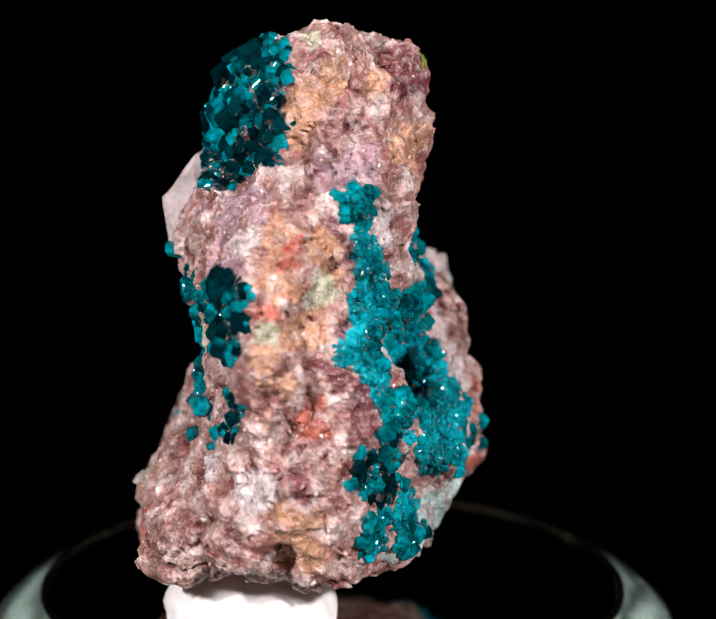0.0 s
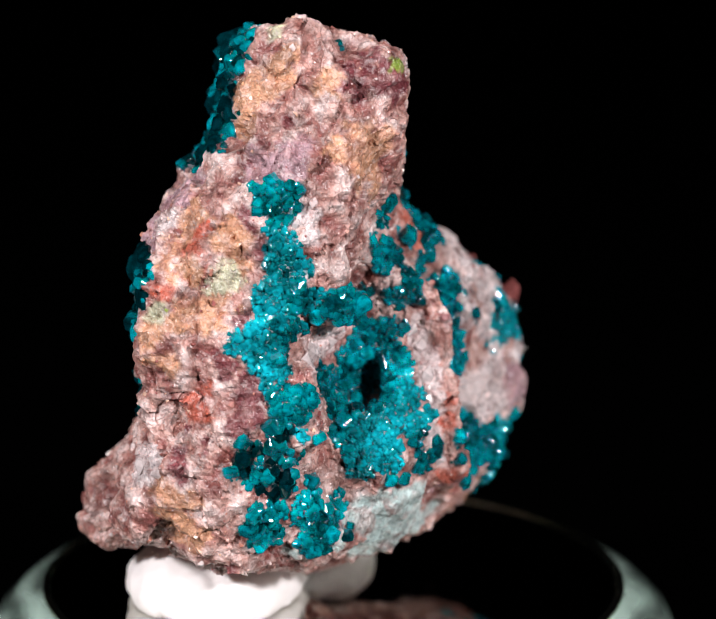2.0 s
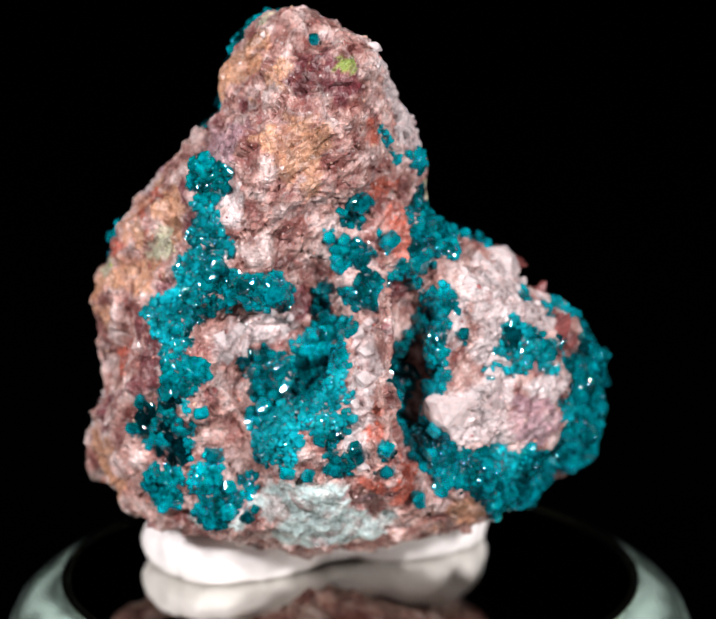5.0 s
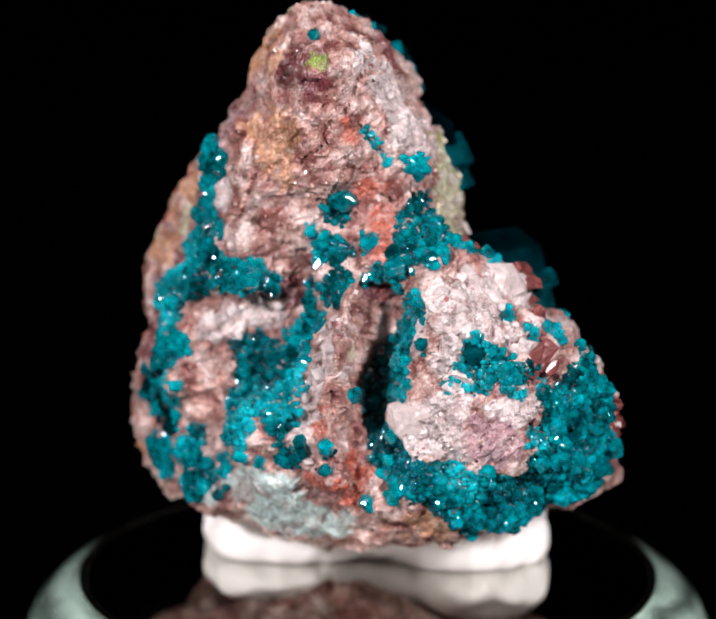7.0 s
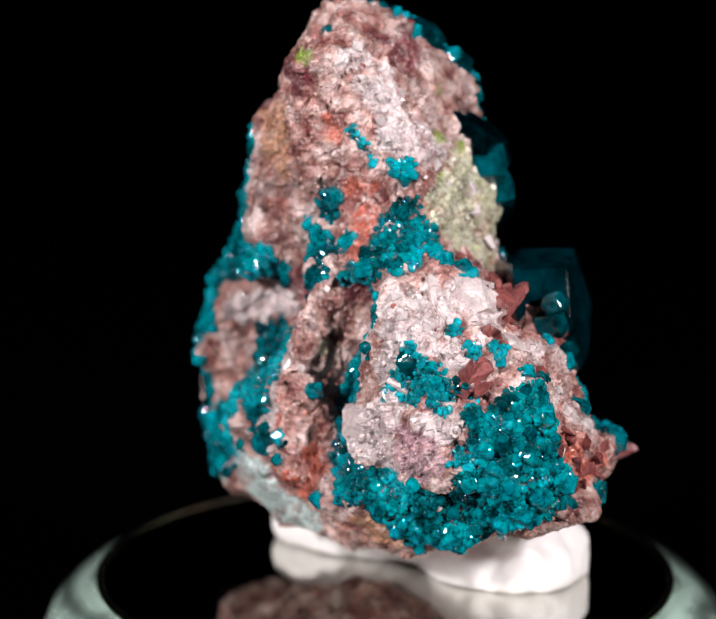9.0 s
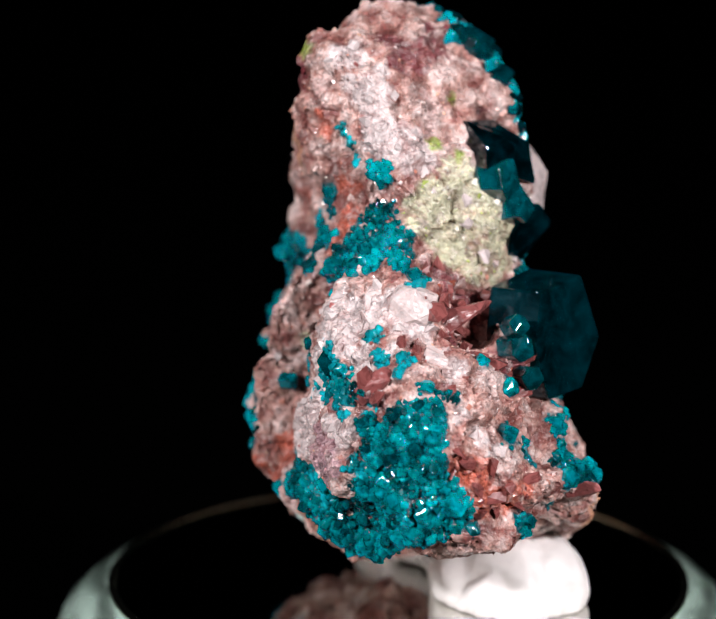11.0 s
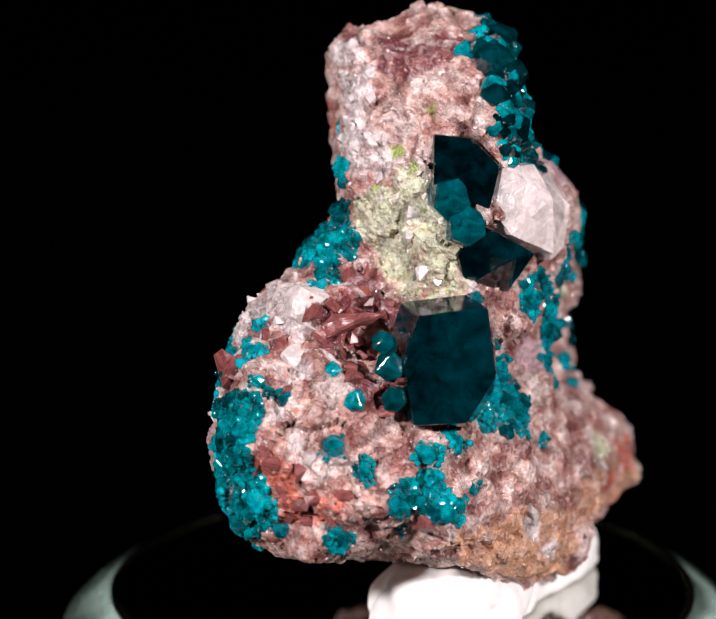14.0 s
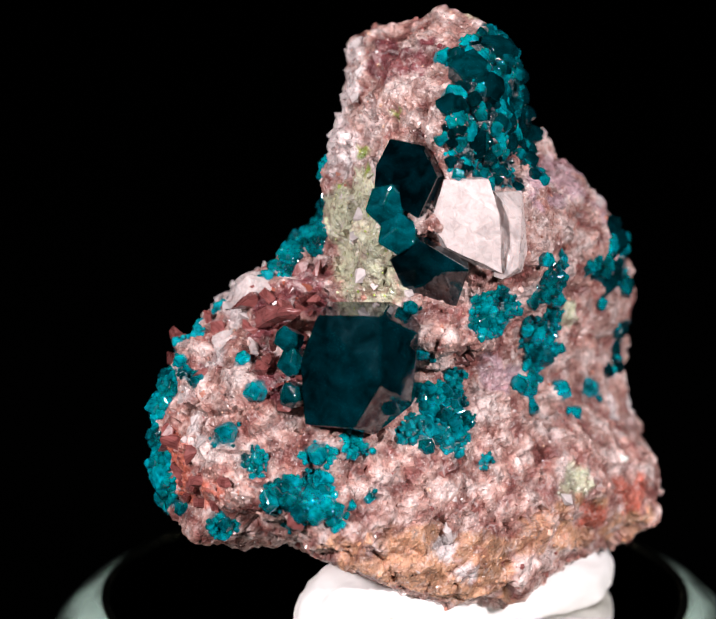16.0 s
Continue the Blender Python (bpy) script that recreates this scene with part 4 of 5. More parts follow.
LILAC_A = [(7.6, -2.7, 10.4, 0.7), (7.5, -4.3, 10.8, 0.7), (7.6, 10.9, 14.3, 0.7), (8, 12.8, 14.3, 0.7), (8.2, 11.9, 14.5, 0.7), (8.4, 10.9, 14.7, 0.7), (7.8, 14.5, 15.4, 0.7), (8.6, 10.6, 15.5, 0.9), (8.3, 13, 16.2, 1.7), (8.6, 11.3, 16.2, 1), (8.4, 11.6, 17.2, 0.9), (7.9, 12.2, 17.8, 0.7), (8.1, 10.9, 17.8, 0.7), (-13.8, -2.7, 20.2, 0.8), (7.5, 12.6, 20.5, 0.7), (-14.8, -3.4, 20.8, 0.7), (-13.6, -5, 21.2, 0.7), (-13.8, -4, 21.3, 1), (-13.7, -2.7, 21.6, 1.4), (-13.3, -2.1, 23, 0.7), (-12.2, -15.9, 32.4, 1.1), (-11.1, -16.8, 32.6, 0.9), (-10.1, -17.9, 33, 0.8), (-10.9, -16, 33.3, 0.7), (-12.3, -14.9, 33.9, 0.8)]
LILAC_B = [(-12.5, -11.5, 35.1, 0.7), (-13.6, -9, 35.3, 0.7), (-12, -12.4, 35.3, 0.7), (-11.4, -13.7, 35.3, 1.1), (-13.6, -9.9, 35.5, 0.7), (-12, -11.7, 35.6, 0.8), (-14.7, -6.3, 35.8, 0.7), (-9, -15.4, 36.3, 0.9), (-14.5, -6.2, 36.6, 0.7), (-11.3, -10.6, 36.6, 0.9), (-10.8, -12.5, 36.8, 1.8), (-9.3, -14.3, 37, 0.9), (-10.2, -10.7, 37.2, 0.9), (-13.6, -6.9, 37.5, 1), (-8, -12.6, 37.7, 1), (-9.1, -12.8, 38.1, 0.7), (-2, -14.3, 38.3, 0.7), (-0.3, -13, 38.4, 0.7), (-2.7, -12.9, 38.9, 1.5), (-4.2, -12.2, 39.3, 0.7), (-3.8, -12.6, 40, 0.9), (-0.6, -12.5, 40.1, 1.8), (-0, -10.9, 41.3, 0.7)]
PALE_BLUE_A = [(4.9, -3.4, 5.8, 0.8), (3.4, -9.2, 5.9, 0.7), (5.6, -1, 6.1, 0.8), (4.4, -7.4, 6.3, 1.6), (4, -9, 6.8, 0.7), (6, -1.7, 7, 1.2), (6.1, -3.7, 7.3, 1.9), (1.6, -15.9, 7.7, 0.8), (6.5, -0.3, 7.9, 0.8), (5.3, -8.4, 8.2, 1.5), (6.3, -6.1, 8.2, 2.4), (4.5, -12.9, 8.3, 0.8), (5.1, -10.5, 8.7, 0.7), (4.4, -11.3, 9.8, 0.7), (7.6, -4.5, 9.9, 0.7), (5, -9.8, 10.1, 1.4), (7.6, -6.5, 10.3, 1.8), (6.3, -9.1, 10.5, 1.4), (8, -4.7, 11, 0.7), (7.1, -8.1, 11.1, 0.7), (6.5, -9.3, 11.9, 0.8)]

COLOURS = {"W": (0.66, 0.56, 0.55), "G": (0.24, 0.34, 0.05), "g": (0.52, 0.51, 0.35), "M": (0.15, 0.032, 0.04), "R": (0.50, 0.115, 0.07),
           "O": (0.54, 0.275, 0.16), "L": (0.42, 0.26, 0.29), "B": (0.44, 0.57, 0.55), "TB": (0.0, 0.025, 0.033), "TM": (0.0, 0.11, 0.135), "TF": (0.0, 0.16, 0.19)}
KINDS = list(COLOURS)
PATCHES = {"TB": COARSE_TEAL_A + COARSE_TEAL_B + COARSE_TEAL_C + COARSE_TEAL_D, "TM": TEAL_A + TEAL_B + TEAL_C + TEAL_D + TEAL_E + TEAL_F + TEAL_G + TEAL_H + TEAL_I + TEAL_J + TEAL_K + TEAL_L, "TF": FINE_TEAL_A + FINE_TEAL_B + FINE_TEAL_C + FINE_TEAL_D, "W": WHITE_A + WHITE_B + WHITE_C + WHITE_D, "G": GREEN_A, "g": PALE_GREEN_A, "M": MAROON_A + MAROON_B + MAROON_C + MAROON_D, "R": RED_A + RED_B, "O": OCHRE_A + OCHRE_B + OCHRE_C + OCHRE_D + OCHRE_E, "L": LILAC_A + LILAC_B, "B": PALE_BLUE_A}

specimen = new("mineral_specimen")
tagged(specimen, "pink quartz rock with teal dioptase crystals, propped on putty", "mineral")
rng = random.Random(5)
verts, quads = skin(BODY, (-23, -27, -1), (14, 27, 54), 0.34)
nrm = normals(verts, quads)
warp = np.array([noise.noise_vector(Vector(p) * 0.8) for p in verts]) * 0.5 + np.array([noise.noise_vector(Vector(p) * 2.1) for p in verts]) * 0.35
rough = np.array([noise.fractal(Vector(p) * 0.22, 0.8, 2.1, 3) for p in verts])


def facets(scale, shift):
    """Broken flat faces: how far each point stands off its cell's tilted plane, the cell's own shade, and the nearness of its edge."""
    out = []
    for p in verts:
        q = Vector(p) * scale + shift
        far, cores = noise.voronoi(q)
        out.append((noise.noise_vector(cores[0] * 5.1 + Vector((0.3, 0.7, 0.2))).dot(q - cores[0]), noise.noise(cores[0] * 7.7 + Vector((0.4, 0.1, 0.6))), far[1] - far[0]))
    return np.array(out)


cells, small = facets(0.3, Vector((0, 0, 0))), facets(0.95, Vector((4, 8, 2)))
mottle = np.array([noise.fractal(Vector(p) * 0.5 + Vector((9, 2, 5)), 0.7, 2.2, 4) for p in verts])

best, which = np.full(len(verts), 0.0), np.full(len(verts), -1)
where = verts + warp
for key, rows in PATCHES.items():
    reach = 1.12
    for x, y, z, r in rows:
        d = where - (x, y, z)
        near = np.flatnonzero((np.abs(d) < r * reach).all(1))
        score = 1 - np.linalg.norm(d[near], axis=1) / (r * reach) + (0.05 if key[0] == "T" else 0)
        win = score > best[near]
        best[near[win]], which[near[win]] = score[win], KINDS.index(key)
mix = np.clip(mottle * 1.0 + 0.5, 0, 1)[:, None]
pale, brown, cream = np.array((0.47, 0.265, 0.225)), np.array((0.25, 0.085, 0.075)), np.array((0.62, 0.47, 0.44))
col = np.where(mix < 0.5, brown + (pale - brown) * mix * 2, pale + (cream - pale) * (mix * 2 - 1))
zone = np.array([COLOURS[k] for k in KINDS] + [(0, 0, 0)])[which]
strength = (np.clip(best / 0.18, 0, 1) * np.where(which >= 8, 1, 0.95) * (which >= 0))[:, None]
patchy = np.array([noise.fractal(Vector(p) * 1.1 + Vector((3, 7, 1)), 0.7, 2.1, 3) for p in verts])[:, None]
strength *= np.where((which < 8)[:, None], np.clip(0.98 + 0.5 * patchy, 0.4, 1), 1)
col = col * (1 - strength) + zone * strength
col *= (1 + 0.4 * small[:, 1:2] + 0.25 * cells[:, 1:2]) * (1 + 0.2 * mottle[:, None])

vein = 1 - np.clip(np.abs(np.array([noise.noise(Vector(p) * 0.17 + Vector((4, 1, 8))) for p in verts + warp * 0.6])) * 11, 0, 1)
vein *= (which < 8) & (which != KINDS.index("g")) & (which != KINDS.index("B"))
vein *= np.clip(0.6 + mottle, 0, 1)
col = col * (1 - 0.6 * vein[:, None]) + np.array((0.15, 0.04, 0.04)) * 0.6 * vein[:, None]
calm = np.where(which == KINDS.index("B"), 0.5, 1.0)
crack = np.clip(1 - cells[:, 2] / 0.07, 0, 1)
lift = rough * 0.8 + calm * (1.2 * cells[:, 0] + 0.34 * small[:, 0] - 0.3 * crack) + 0.3 * mottle - 0.45 * vein
verts = verts + nrm * lift[:, None]
verts[:, 2] = np.maximum(verts[:, 2], 0.3)
rock = part("matrix_rock", ((verts * MM).tolist(), quads.tolist()), rock_mat, specimen, "pink, brown and white quartz matrix")
rock.data.color_attributes.new("mineral", "FLOAT_COLOR", "POINT").data.foreach_set("color", np.column_stack([np.clip(col, 0, 1), np.ones(len(col))]).ravel())
nrm = normals(verts, quads)

# ---- crystals on the patches ----
SIZES = {"TB": 1.5, "TM": 0.78, "TF": 0.45}
prisms = [template(prism_points(rng, rng.uniform(0.9, 1.3), rng.uniform(0.15, 0.3)), 0.05) for _ in range(8)]
chunks = [template(chunk_points(rng, rng.randint(9, 14))) for _ in range(10)]
taken = {}


def free_spot(p, gap):
    cell = tuple(int(math.floor(c / 2.5)) for c in p)
    for i in (-1, 0, 1):
        for j in (-1, 0, 1):
            for k in (-1, 0, 1):
                for q, g in taken.get((cell[0] + i, cell[1] + j, cell[2] + k), ()):
                    if (q[0] - p[0]) ** 2 + (q[1] - p[1]) ** 2 + (q[2] - p[2]) ** 2 < ((gap + g) / 2) ** 2:
                        return False
    taken.setdefault(cell, []).append((p, gap))
    return True


teal_items, coarse_items, glitter_items = [], [], []
teal_rows = [row for key in ("TB", "TM", "TF") for row in PATCHES[key]]
for x, y, z, r in PATCHES["TM"]:
    alone = not any(0 < math.dist((x, y, z), q[:3]) < 0.9 * (r + q[3]) for q in teal_rows)
    if alone and 0.4 < r < 1.6:
        i = int(np.argmin(((verts - (x, y, z)) ** 2).sum(1)))
        size = 2.0 * r
        if free_spot(tuple(verts[i]), size * 1.1):
            teal_items.append((verts[i] - nrm[i] * size * 0.1, turned(nrm[i], rng, 45), size, rng.randrange(8)))
for key in ("TB", "TM", "TF"):
    spots = np.flatnonzero(which == KINDS.index(key)).tolist()
    rng.shuffle(spots)
    for i in spots:
        size = SIZES[key] * rng.choice((0.6, 0.8, 1.0, 1.3, 1.7, 2.1))
        if best[i] * 1.5 < size * 0.25:
            size *= 0.6
        if free_spot(tuple(verts[i]), size * 0.55):
            sink = rng.uniform(-0.45, -0.15) if key == "TB" else rng.uniform(-0.32, 0.02)
            {"TB": coarse_items, "TM": teal_items, "TF": glitter_items}[key].append((verts[i] + nrm[i] * size * sink, turned(nrm[i], rng, 60), size, rng.randrange(8)))
for key, items in (("TM", teal_items), ("TF", glitter_items)):
    spots = np.flatnonzero((which == KINDS.index(key)) & (best > 0.12)).tolist()
    rng.shuffle(spots)
    for i in spots:
        size = rng.uniform(0.25, 0.5)
        if free_spot(tuple(verts[i]), size * 0.7):
            items.append((verts[i] + nrm[i] * size * rng.uniform(-0.1, 0.3), turned(nrm[i], rng, 70), size, rng.randrange(8)))
teal_items.sort(key=lambda q: -q[2])
prism_meshes = []
for v, f in prisms:
    me = bpy.data.meshes.new("dioptase_crystal")
    me.from_pydata(v.tolist(), [], f.tolist())
    me.materials.append(crystal_mat)
    prism_meshes.append(me)
coarse_meshes = [me.copy() for me in prism_meshes]
for me in coarse_meshes:
    me.materials[0] = coarse_mat
for (place, turn, size, k), kit in [(q, coarse_meshes) for q in coarse_items[:120]] + [(q, prism_meshes) for q in teal_items[:170]]:
    ob = new("dioptase_crystal", kit[k])
    ob.parent = specimen
    ob.matrix_basis = Matrix.LocRotScale(Vector(place) * MM, turn.to_quaternion(), (size * MM,) * 3)
part("dioptase_glitter", joined(glitter_items, prisms), glitter_mat, specimen, "bright turquoise crust of tiny crystals", "stuff")
part("dioptase_druse", joined(teal_items[170:] + coarse_items[120:], prisms), druse_mat, specimen, "crust of small glittering teal crystals", "stuff")

# angular red crystals and clear quartz grains, each its own piece
chunk_meshes = {}
for label, mat in (("red", red_piece_mat), ("clear", clear_mat)):
    chunk_meshes[label] = []
    for v, f in chunks[:5]:
        me = bpy.data.meshes.new(label + "_grain")
        me.from_pydata(v.tolist(), [], f.tolist())
        me.materials.append(mat)
        chunk_meshes[label].append(me)


def pieces(name, label, wanted, count, gap, wide, long, lean):
    spots = np.flatnonzero(wanted).tolist()
    rng.shuffle(spots)
    done = []
    for i in spots:
        if len(done) >= count:
            break
        if all(((verts[i] - d) ** 2).sum() > gap * gap for d in done):
            done.append(verts[i])
            w = rng.uniform(*wide)
            taken.setdefault(tuple(int(math.floor(c / 2.5)) for c in verts[i]), []).append((tuple(verts[i]), w * 0.8))
            ob = new(name, rng.choice(chunk_meshes[label]))
            ob.parent = specimen
            ob.matrix_basis = Matrix.LocRotScale(Vector(verts[i] - nrm[i] * w * 0.12) * MM, turned(nrm[i], rng, lean).to_quaternion(), (w * MM, w * rng.uniform(0.7, 1.0) * MM, w * rng.uniform(*long) * MM))


reds = (which == KINDS.index("M")) | (which == KINDS.index("R"))
pieces("red_crystal", "red", reds & (verts[:, 1] > 7.5), 70, 1.5, (1.0, 2.0), (1.3, 2.4), 140)
pieces("quartz_grain", "clear", (which == KINDS.index("W")) | (which == KINDS.index("g")) & (rough > 0.35), 70, 1.7, (0.8, 1.7), (0.8, 1.2), 90)

# loose-looking quartz grains grown over the matrix
grains, shades = [], []
spots = np.flatnonzero((which < 8) & (nrm[:, 2] > -0.7)).tolist()
rng.shuffle(spots)
for i in spots:
    k = which[i]
    name = KINDS[k] if k >= 0 else ""
    if name == "B" or (name in ("O", "M") and verts[i][0] > -4 and rng.random() < 0.7):
        continue
    front = name in ("R", "M") and verts[i][1] > 8
    size = rng.choice((0.2, 0.25, 0.3, 0.4, 0.5, 0.7)) * (rng.choice((1.6, 2.6)) if front else 1.35 if name in ("W", "g") else 1)
    if free_spot(tuple(verts[i]), size * (1.15 if front or name in ("W", "g") else 1.4)):
        grains.append((verts[i] + nrm[i] * size * rng.uniform(-0.42, -0.12), turned(nrm[i], rng, 60), size, rng.randrange(10)))
        tone = col[i]
        if name == "g" and rng.random() < 0.45:
            tone = np.array(rng.choice(((0.60, 0.56, 0.48), (0.33, 0.40, 0.10), (0.56, 0.55, 0.36))))
        elif front:
            tone = np.array(rng.choice(((0.20, 0.052, 0.05), (0.15, 0.04, 0.042), (0.32, 0.09, 0.06), (0.45, 0.30, 0.28))))
        elif rng.random() < 0.14:
            tone = np.array(rng.choice(((0.62, 0.50, 0.48), (0.45, 0.20, 0.15), (0.26, 0.09, 0.085), (0.58, 0.36, 0.27))))
        shades.append(np.clip(tone * rng.uniform(0.75, 1.25), 0.01, 0.85))
gv = joined(grains, chunks)
druse = part("quartz_crust", gv, shard_mat, specimen, "sugary quartz grains over the matrix", "stuff")
tint = np.concatenate([np.tile((*s, 1.0), (len(chunks[g[3]][0]), 1)) for s, g in zip(shades, grains)])
druse.data.color_attributes.new("mineral", "FLOAT_COLOR", "POINT").data.foreach_set("color", tint.ravel())


# ---- large crystals and blocks ----
def big_crystal(corners, inward, bevel=0.16):
    """A flat-faced crystal: its outer corners, carried into the rock to close it."""
    corners = [Vector(c) + Vector((-0.4, 0.4, 0)) for c in corners]
    base = [c + Vector(inward) for c in corners]
    pts = [tuple(Vector(c) * MM) for c in corners] + [tuple(c * MM) for c in base]
    return part("dioptase_crystal", hull(pts, bevel * MM), deep_mat, specimen, "large dark teal dioptase crystal with flat faces")


def small_crystal(place, axis, spin, width, length, slope=0.2):
    pts = [tuple(Vector(p) * width * MM) for p in prism_points(rng, length / width, slope, 0.05)]
    ob = part("dioptase_crystal", hull(pts, 0.12 * MM), middle_mat, specimen, "teal dioptase crystal with worn edges")
    q = Vector(axis).to_track_quat("Z", "Y") @ Matrix.Rotation(radians(spin), 3, "Z").to_quaternion()
    ob.matrix_basis = Matrix.LocRotScale(Vector(place) * MM, q, None)


big_crystal([(-10.2, 12.8, 28.4), (-10.4, 14.2, 19.6), (-14.2, 12.2, 19.8), (-16.2, 11.0, 23.7), (-14.9, 9.9, 28.9), (-13.5, 5.0, 26.4), (-13.9, 6.0, 20.6), (-9.4, 13.9, 24.5), (-13.2, 9.2, 18.5)], (3.2, -3.4, 0))
big_crystal([(-15.6, 1.5, 31.6), (-12.9, 0.6, 27.8), (-13.2, 4.6, 34.0), (-10.5, 4.0, 28.8), (-10.4, 5.6, 32.0), (-14.6, 3.4, 31.6)], (3.4, -2.6, 0))
big_crystal([(-7.2, 3.2, 41.2), (-10.0, 1.8, 40.9), (-12.9, 2.7, 38.9), (-12.8, 4.6, 35.7), (-8.2, 5.6, 37.4), (-8.1, 5.3, 39.4), (-12.3, 4.6, 38.0)], (2.4, -3.8, -0.4))
small_crystal((-9.7, 5.2, 36.3), (-0.6, 0.75, 0.1), 15, 3.6, 3.4)
small_crystal((-10.9, 5.0, 34.0), (-0.6, 0.7, 0.3), 30, 3.4, 3.4)
small_crystal((-9.9, -4.2, 43.4), (-0.7, -0.5, 0.4), 15, 4.4, 4.6)
small_crystal((-10.0, -2.6, 46.0), (-0.4, 0.3, 0.8), 15, 3.4, 4.0)
small_crystal((-8.2, 13.4, 24.0), (-0.3, 0.9, 0.2), 20, 2.6, 2.8)
small_crystal((-9.0, 14.2, 21.6), (-0.2, 0.9, 0.1), 50, 2.2, 2.4)
small_crystal((-7.9, 14.0, 26.0), (-0.2, 0.9, 0.4), 40, 2.0, 2.2)


def block(name, place, axis, spin, size, material, label, worn=0.0, relief=1.0, corners=()):
    """A cleaved block with chipped corners."""
    pts = []
    for i in (-1, 1):
        for j in (-1, 1):
            for k in (-1, 1):
                c = Vector((i * size[0], j * size[1], k * size[2])) * 0.5
                for ax in range(3):
                    d = c.copy()
                    d[ax] *= rng.uniform(0.66, 0.98)
                    pts.append(tuple(d * MM))
    if worn:
        pts = [tuple(Vector((c[0] * size[0], c[1] * size[1], c[2] * size[2])) * MM * worn) for c in chunk_points(rng, 26)]
    if corners:
        pts = [tuple(Vector(c) * MM) for c in corners]
    bm = hull(pts)
    bmesh.ops.triangulate(bm, faces=bm.faces)
    bmesh.ops.subdivide_edges(bm, edges=bm.edges, cuts=5, use_grid_fill=True)
    off = Vector((rng.uniform(0, 50), rng.uniform(0, 50), rng.uniform(0, 50)))
    for v in bm.verts:
        p = v.co / MM
        v.co += v.normal * MM * relief * (0.2 * noise.fractal(p * 0.5 + off, 0.9, 2.1, 4) - 0.22 * noise.voronoi(p * 0.5 + off)[0][0])
    ob = part(name, bm, material, specimen, label)
    if corners:
        return ob
    q = Vector(axis).to_track_quat("Z", "Y") @ Matrix.Rotation(radians(spin), 3, "Z").to_quaternion()
    ob.matrix_basis = Matrix.LocRotScale(Vector(place) * MM, q, None)
    return ob


white = "cleaved block of translucent white quartz"
block("quartz_block", (0, 0, 0), (0, 0, 1), 0, (1, 1, 1), block_mat, white, 0.0, 0.9,
      [(-13.2, 2.4, 38.7), (-14.6, -1.3, 38.5), (-13.0, 3.6, 35.0), (-14.2, 2.8, 33.2), (-16.6, -1.2, 30.8), (-16.5, -0.9, 35.8), (-8, -2, 38.5), (-8, 0, 31), (-9, 2, 36)])
block("quartz_block", (0, 0, 0), (0, 0, 1), 0, (1, 1, 1), block_mat, "pinkish cleaved slab of quartz", 0.0, 0.9,
      [(-14.8, -1.6, 37.4), (-14.4, -5.0, 37.0), (-15.0, -5.4, 32.2), (-15.2, -4.3, 30.3), (-17.3, -2.4, 35.0), (-17.0, -2.6, 31.2), (-16.0, -1.5, 30.2), (-8, -4, 37), (-8, -2, 30)])
block("quartz_block", (6.1, 6.0, 17.0), (0.97, 0.2, 0), 10, (6.9, 6.0, 4.6), block_mat, white, 1.0, 0.7)
block("quartz_block", (0.1, 11.6, 27.4), (0.1, 0.8, 0.4), 25, (4.6, 5.0, 4.2), block_mat, white, 1.05)
block("quartz_block", (-1.3, 14.5, 23.8), (0.0, 0.9, 0.3), 40, (5.4, 4.6, 4.2), block_mat, white, 1.05)
block("quartz_block", (4.7, 8.1, 26.6), (0.7, 0.3, 0.6), 30, (3.6, 5.0, 3.6), block_mat, white, 1.0)
block("quartz_block", (5.3, 8.6, 24.0), (0.7, 0.6, 0.4), 70, (4.0, 5.4, 3.2), block_mat, white, 1.0)
block("quartz_block", (2.8, 10.8, 27.2), (0.4, 0.6, 0.6), 10, (3.0, 4.4, 3.0), block_mat, white, 1.0)
block("quartz_block", (5.6, 13.4, 18.6), (0.7, 0.7, 0.1), 50, (3.6, 2.8, 2.6), block_mat, white, 1.0)
block("quartz_block", (6.7, 9.4, 21.0), (0.8, 0.5, 0.2), 80, (2.4, 3.8, 2.2), block_mat, white, 1.0)
block("quartz_block", (6.2, 10.6, 16.0), (0.8, 0.6, 0), 20, (4.6, 4.4, 3.4), block_mat, white, 1.0)
small_crystal((5.7, 10.4, 23.3), (0.8, 0.5, 0.2), 10, 3.6, 3.4)
red = "brick-red iron-stained crystal"
block("red_crystal", (-3.2, 12.6, 26.7), (0.9, 0.1, -0.4), 20, (2.2, 2.0, 7.0), red_mat, red, 1.05)
block("red_crystal", (5.2, 15.2, 22.3), (0.6, -0.5, -0.5), 15, (2.4, 2.2, 4.6), red_mat, red, 1.05)
block("red_crystal", (-2.8, 19.0, 15.3), (-0.6, 0.2, -0.7), 35, (2.0, 2.0, 5.4), red_mat, red, 1.05)
block("red_crystal", (-12.4, 16.6, 12.4), (-0.5, 0.8, 0.1), 35, (2.2, 2.2, 5.0), red_mat, red, 1.0)

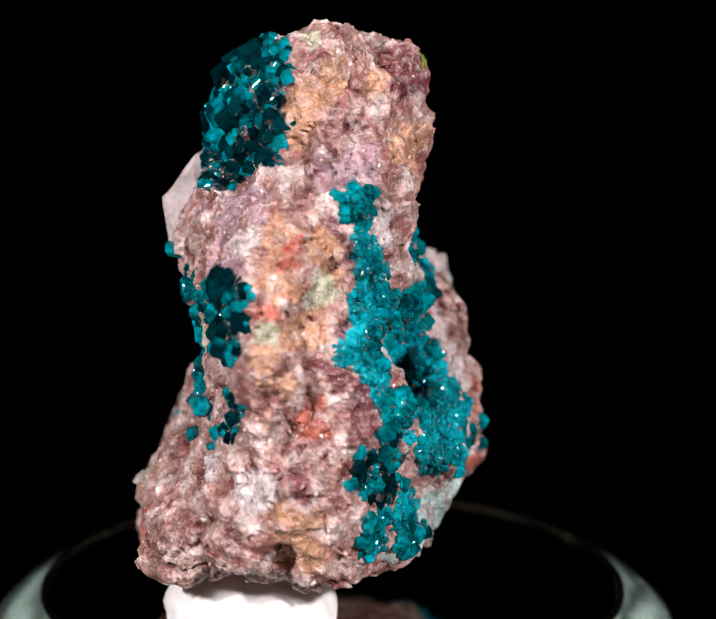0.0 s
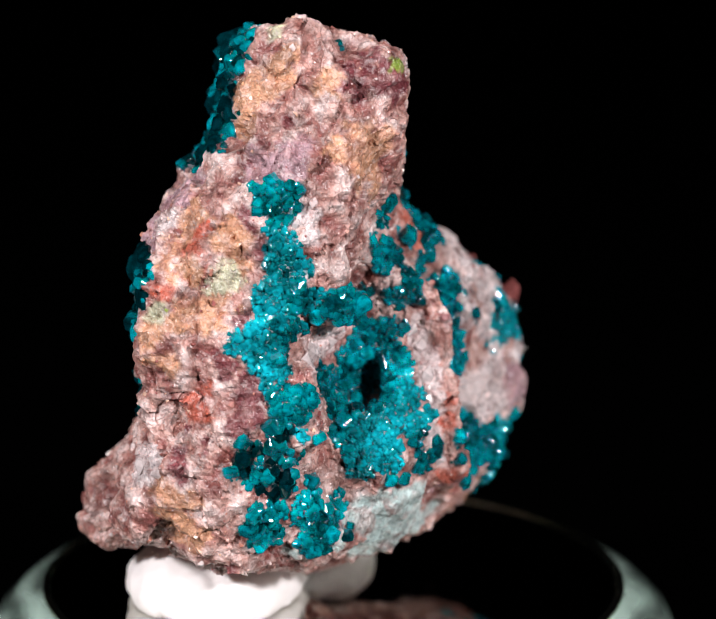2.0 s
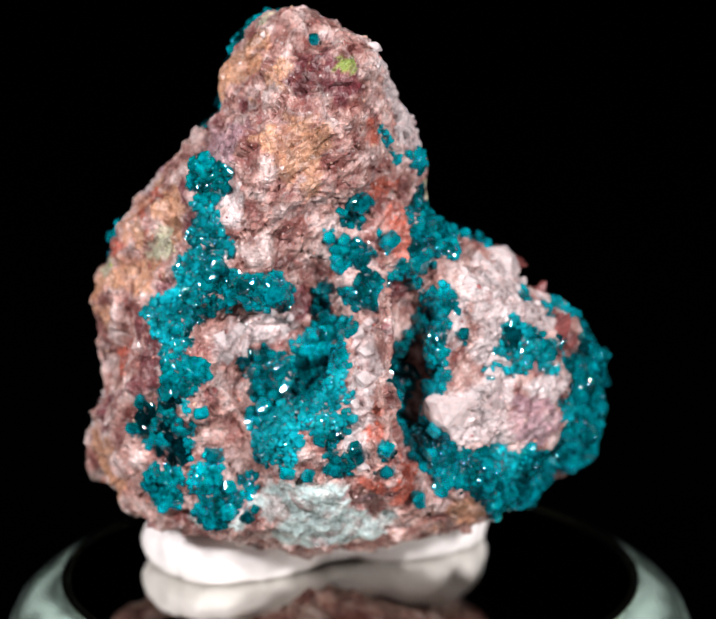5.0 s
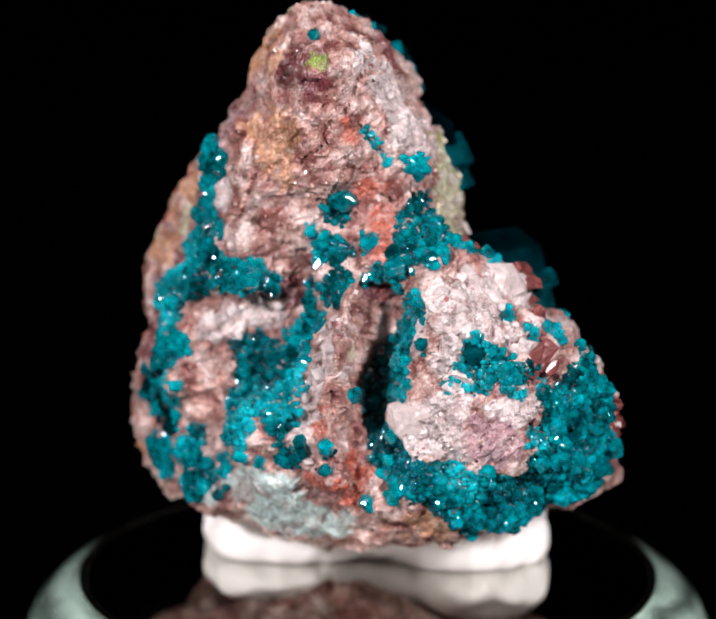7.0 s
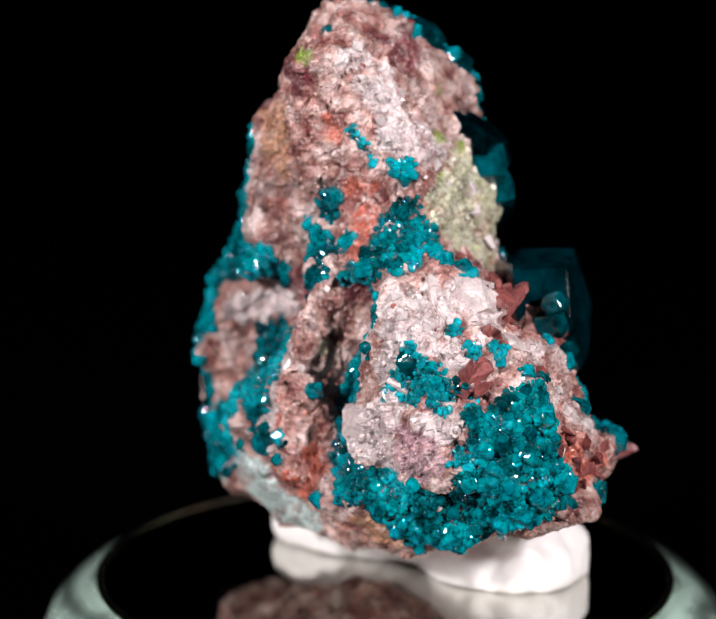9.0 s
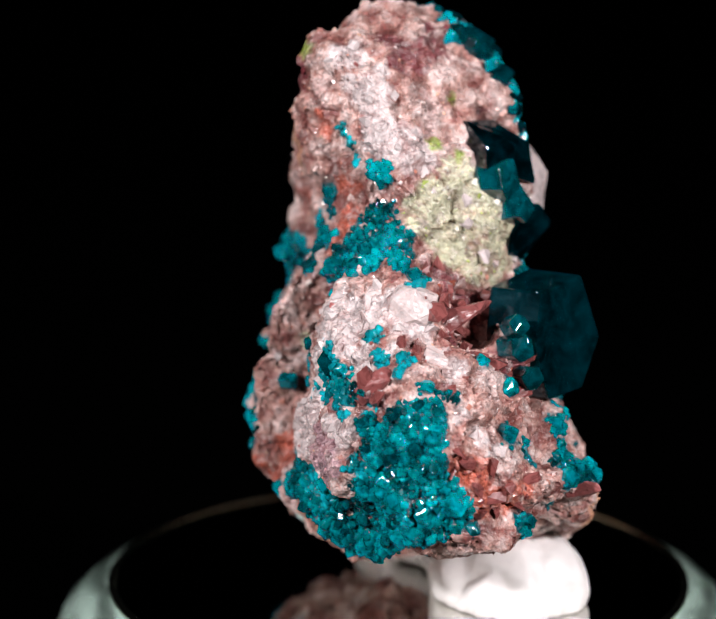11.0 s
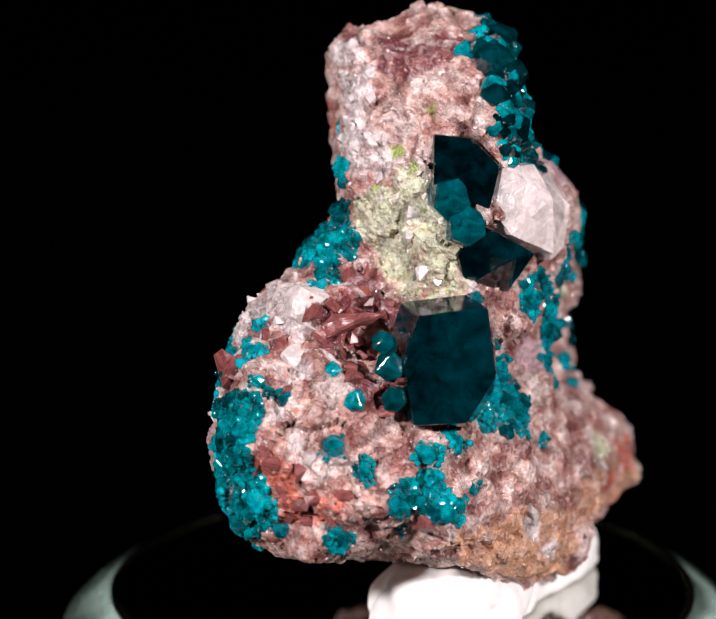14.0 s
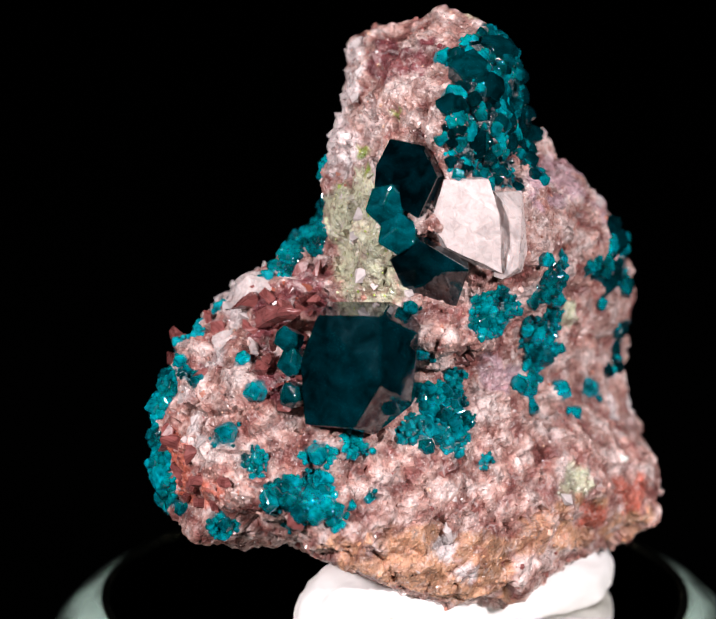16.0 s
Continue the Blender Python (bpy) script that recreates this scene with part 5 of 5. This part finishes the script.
# ---- putty ----
putty = new("putty_lump")
tagged(putty, "lump of white mounting putty pressed onto the glass disc", "putty")
PUTTY = [(-12.5, -9.5, 1.6, 4.8, 5, 4.0, 0), (-9.6, -13.8, 1.6, 5.2, 3.6, 3.4, 0), (-6.0, -8, 1.4, 3.6, 6, 3.0, 0), (-11.5, -2, 1.2, 4.6, 6, 3.2, 0), (-11.5, 5, 1.2, 4.4, 5, 3.4, 0), (-7.8, 6.5, 1.2, 4.0, 5, 3.2, 0), (-10.6, 10, 1.6, 3.8, 3.8, 4.0, 0), (-12.4, 9, 1.6, 4.0, 4.2, 3.8, 0), (-15.8, 9.6, 2.0, -0.9, 0.8, 0.8, 0)]
pv, pq = skin(PUTTY, (-24, -25, -4), (6, 22, 10), 0.5)
pn = normals(pv, pq)
pv += pn * np.array([noise.fractal(Vector(p) * 0.18, 0.9, 2.0, 3) * 0.7 - 0.5 * max(0, 0.14 - abs(noise.noise(Vector(p) * 0.16))) * 5 for p in pv])[:, None]
pv[:, 2] = np.maximum(pv[:, 2], 0.02)
lump = part("putty_body", ((pv * MM).tolist(), pq.tolist()), putty_mat, putty)
lump.data.polygons.foreach_set("use_smooth", [True] * len(lump.data.polygons))


# ---- disc ----
def lathe(profile, steps, centre, closed=True):
    bm = bmesh.new()
    rings = []
    for r, z in profile:
        rings.append([bm.verts.new(((centre[0] + r * math.cos(2 * math.pi * i / steps)) * MM, (centre[1] + r * math.sin(2 * math.pi * i / steps)) * MM, z * MM)) for i in range(steps)])
    for a, b in zip(rings, rings[1:]):
        for i in range(steps):
            bm.faces.new((a[i], a[(i + 1) % steps], b[(i + 1) % steps], b[i])).smooth = True
    if closed:
        bm.faces.new(rings[0][::-1])
        bm.faces.new(rings[-1])
    bmesh.ops.recalc_face_normals(bm, faces=bm.faces)
    return bm


disc = new("glass_disc")
tagged(disc, "thick round greenish glass disc with a dark mirror top", "turntable disc")
CENTRE = (-3.05, -0.63)
part("mirror_top", lathe([(24.7, 0.0), (24.7, -0.4)], 160, CENTRE), mirror_mat, disc, "dark polished mirror face")
part("glass_rim", lathe([(24.75, -0.1)] + [(24.75 + 0.9 * math.sin(a), -0.95 + 0.9 * math.cos(a)) for a in (0.15, 0.35, 0.6, 0.85, 1.05)] + [(26.3, -0.8), (27.9, -1.5), (29.4, -2.9), (30.3, -5.0), (30.8, -6.1), (31.3, -6.8), (31.5, -9), (31.2, -14), (30.4, -16.2)], 160, CENTRE), glass_mat, disc, "rounded clear green glass rim, with refraction streaks painted in its colour")
part("rim_edge", lathe([(24.72, 0.0)] + [(25.05 - 0.33 * math.cos(a), 0.33 * math.sin(a)) for a in (0.3, 0.8, 1.3, 1.8, 2.3, 2.8)] + [(25.38, -0.2), (24.76, -0.3), (24.72, 0.0)], 160, CENTRE, False), edge_mat, disc, "bright polished bevel round the mirror")
# Added below the glass only to lighten the rim.
part("added_plate", lathe([(30.5, -16.3), (30.5, -16.9)], 96, CENTRE), plate_mat, disc, "unseen pale plate added under the glass to brighten its rim")

ground = part("ground", lathe([(900, -17.0), (900, -19)], 48, (0, 0)), cloth_mat, None)
tagged(ground, "black velvet cloth under the disc", kind="structure")


def motions():
    for thing in (specimen, putty, disc):
        walk(thing, [(t, pose(0, 0, 0, 0, 0, a)) for t, a in TURN])


motions()
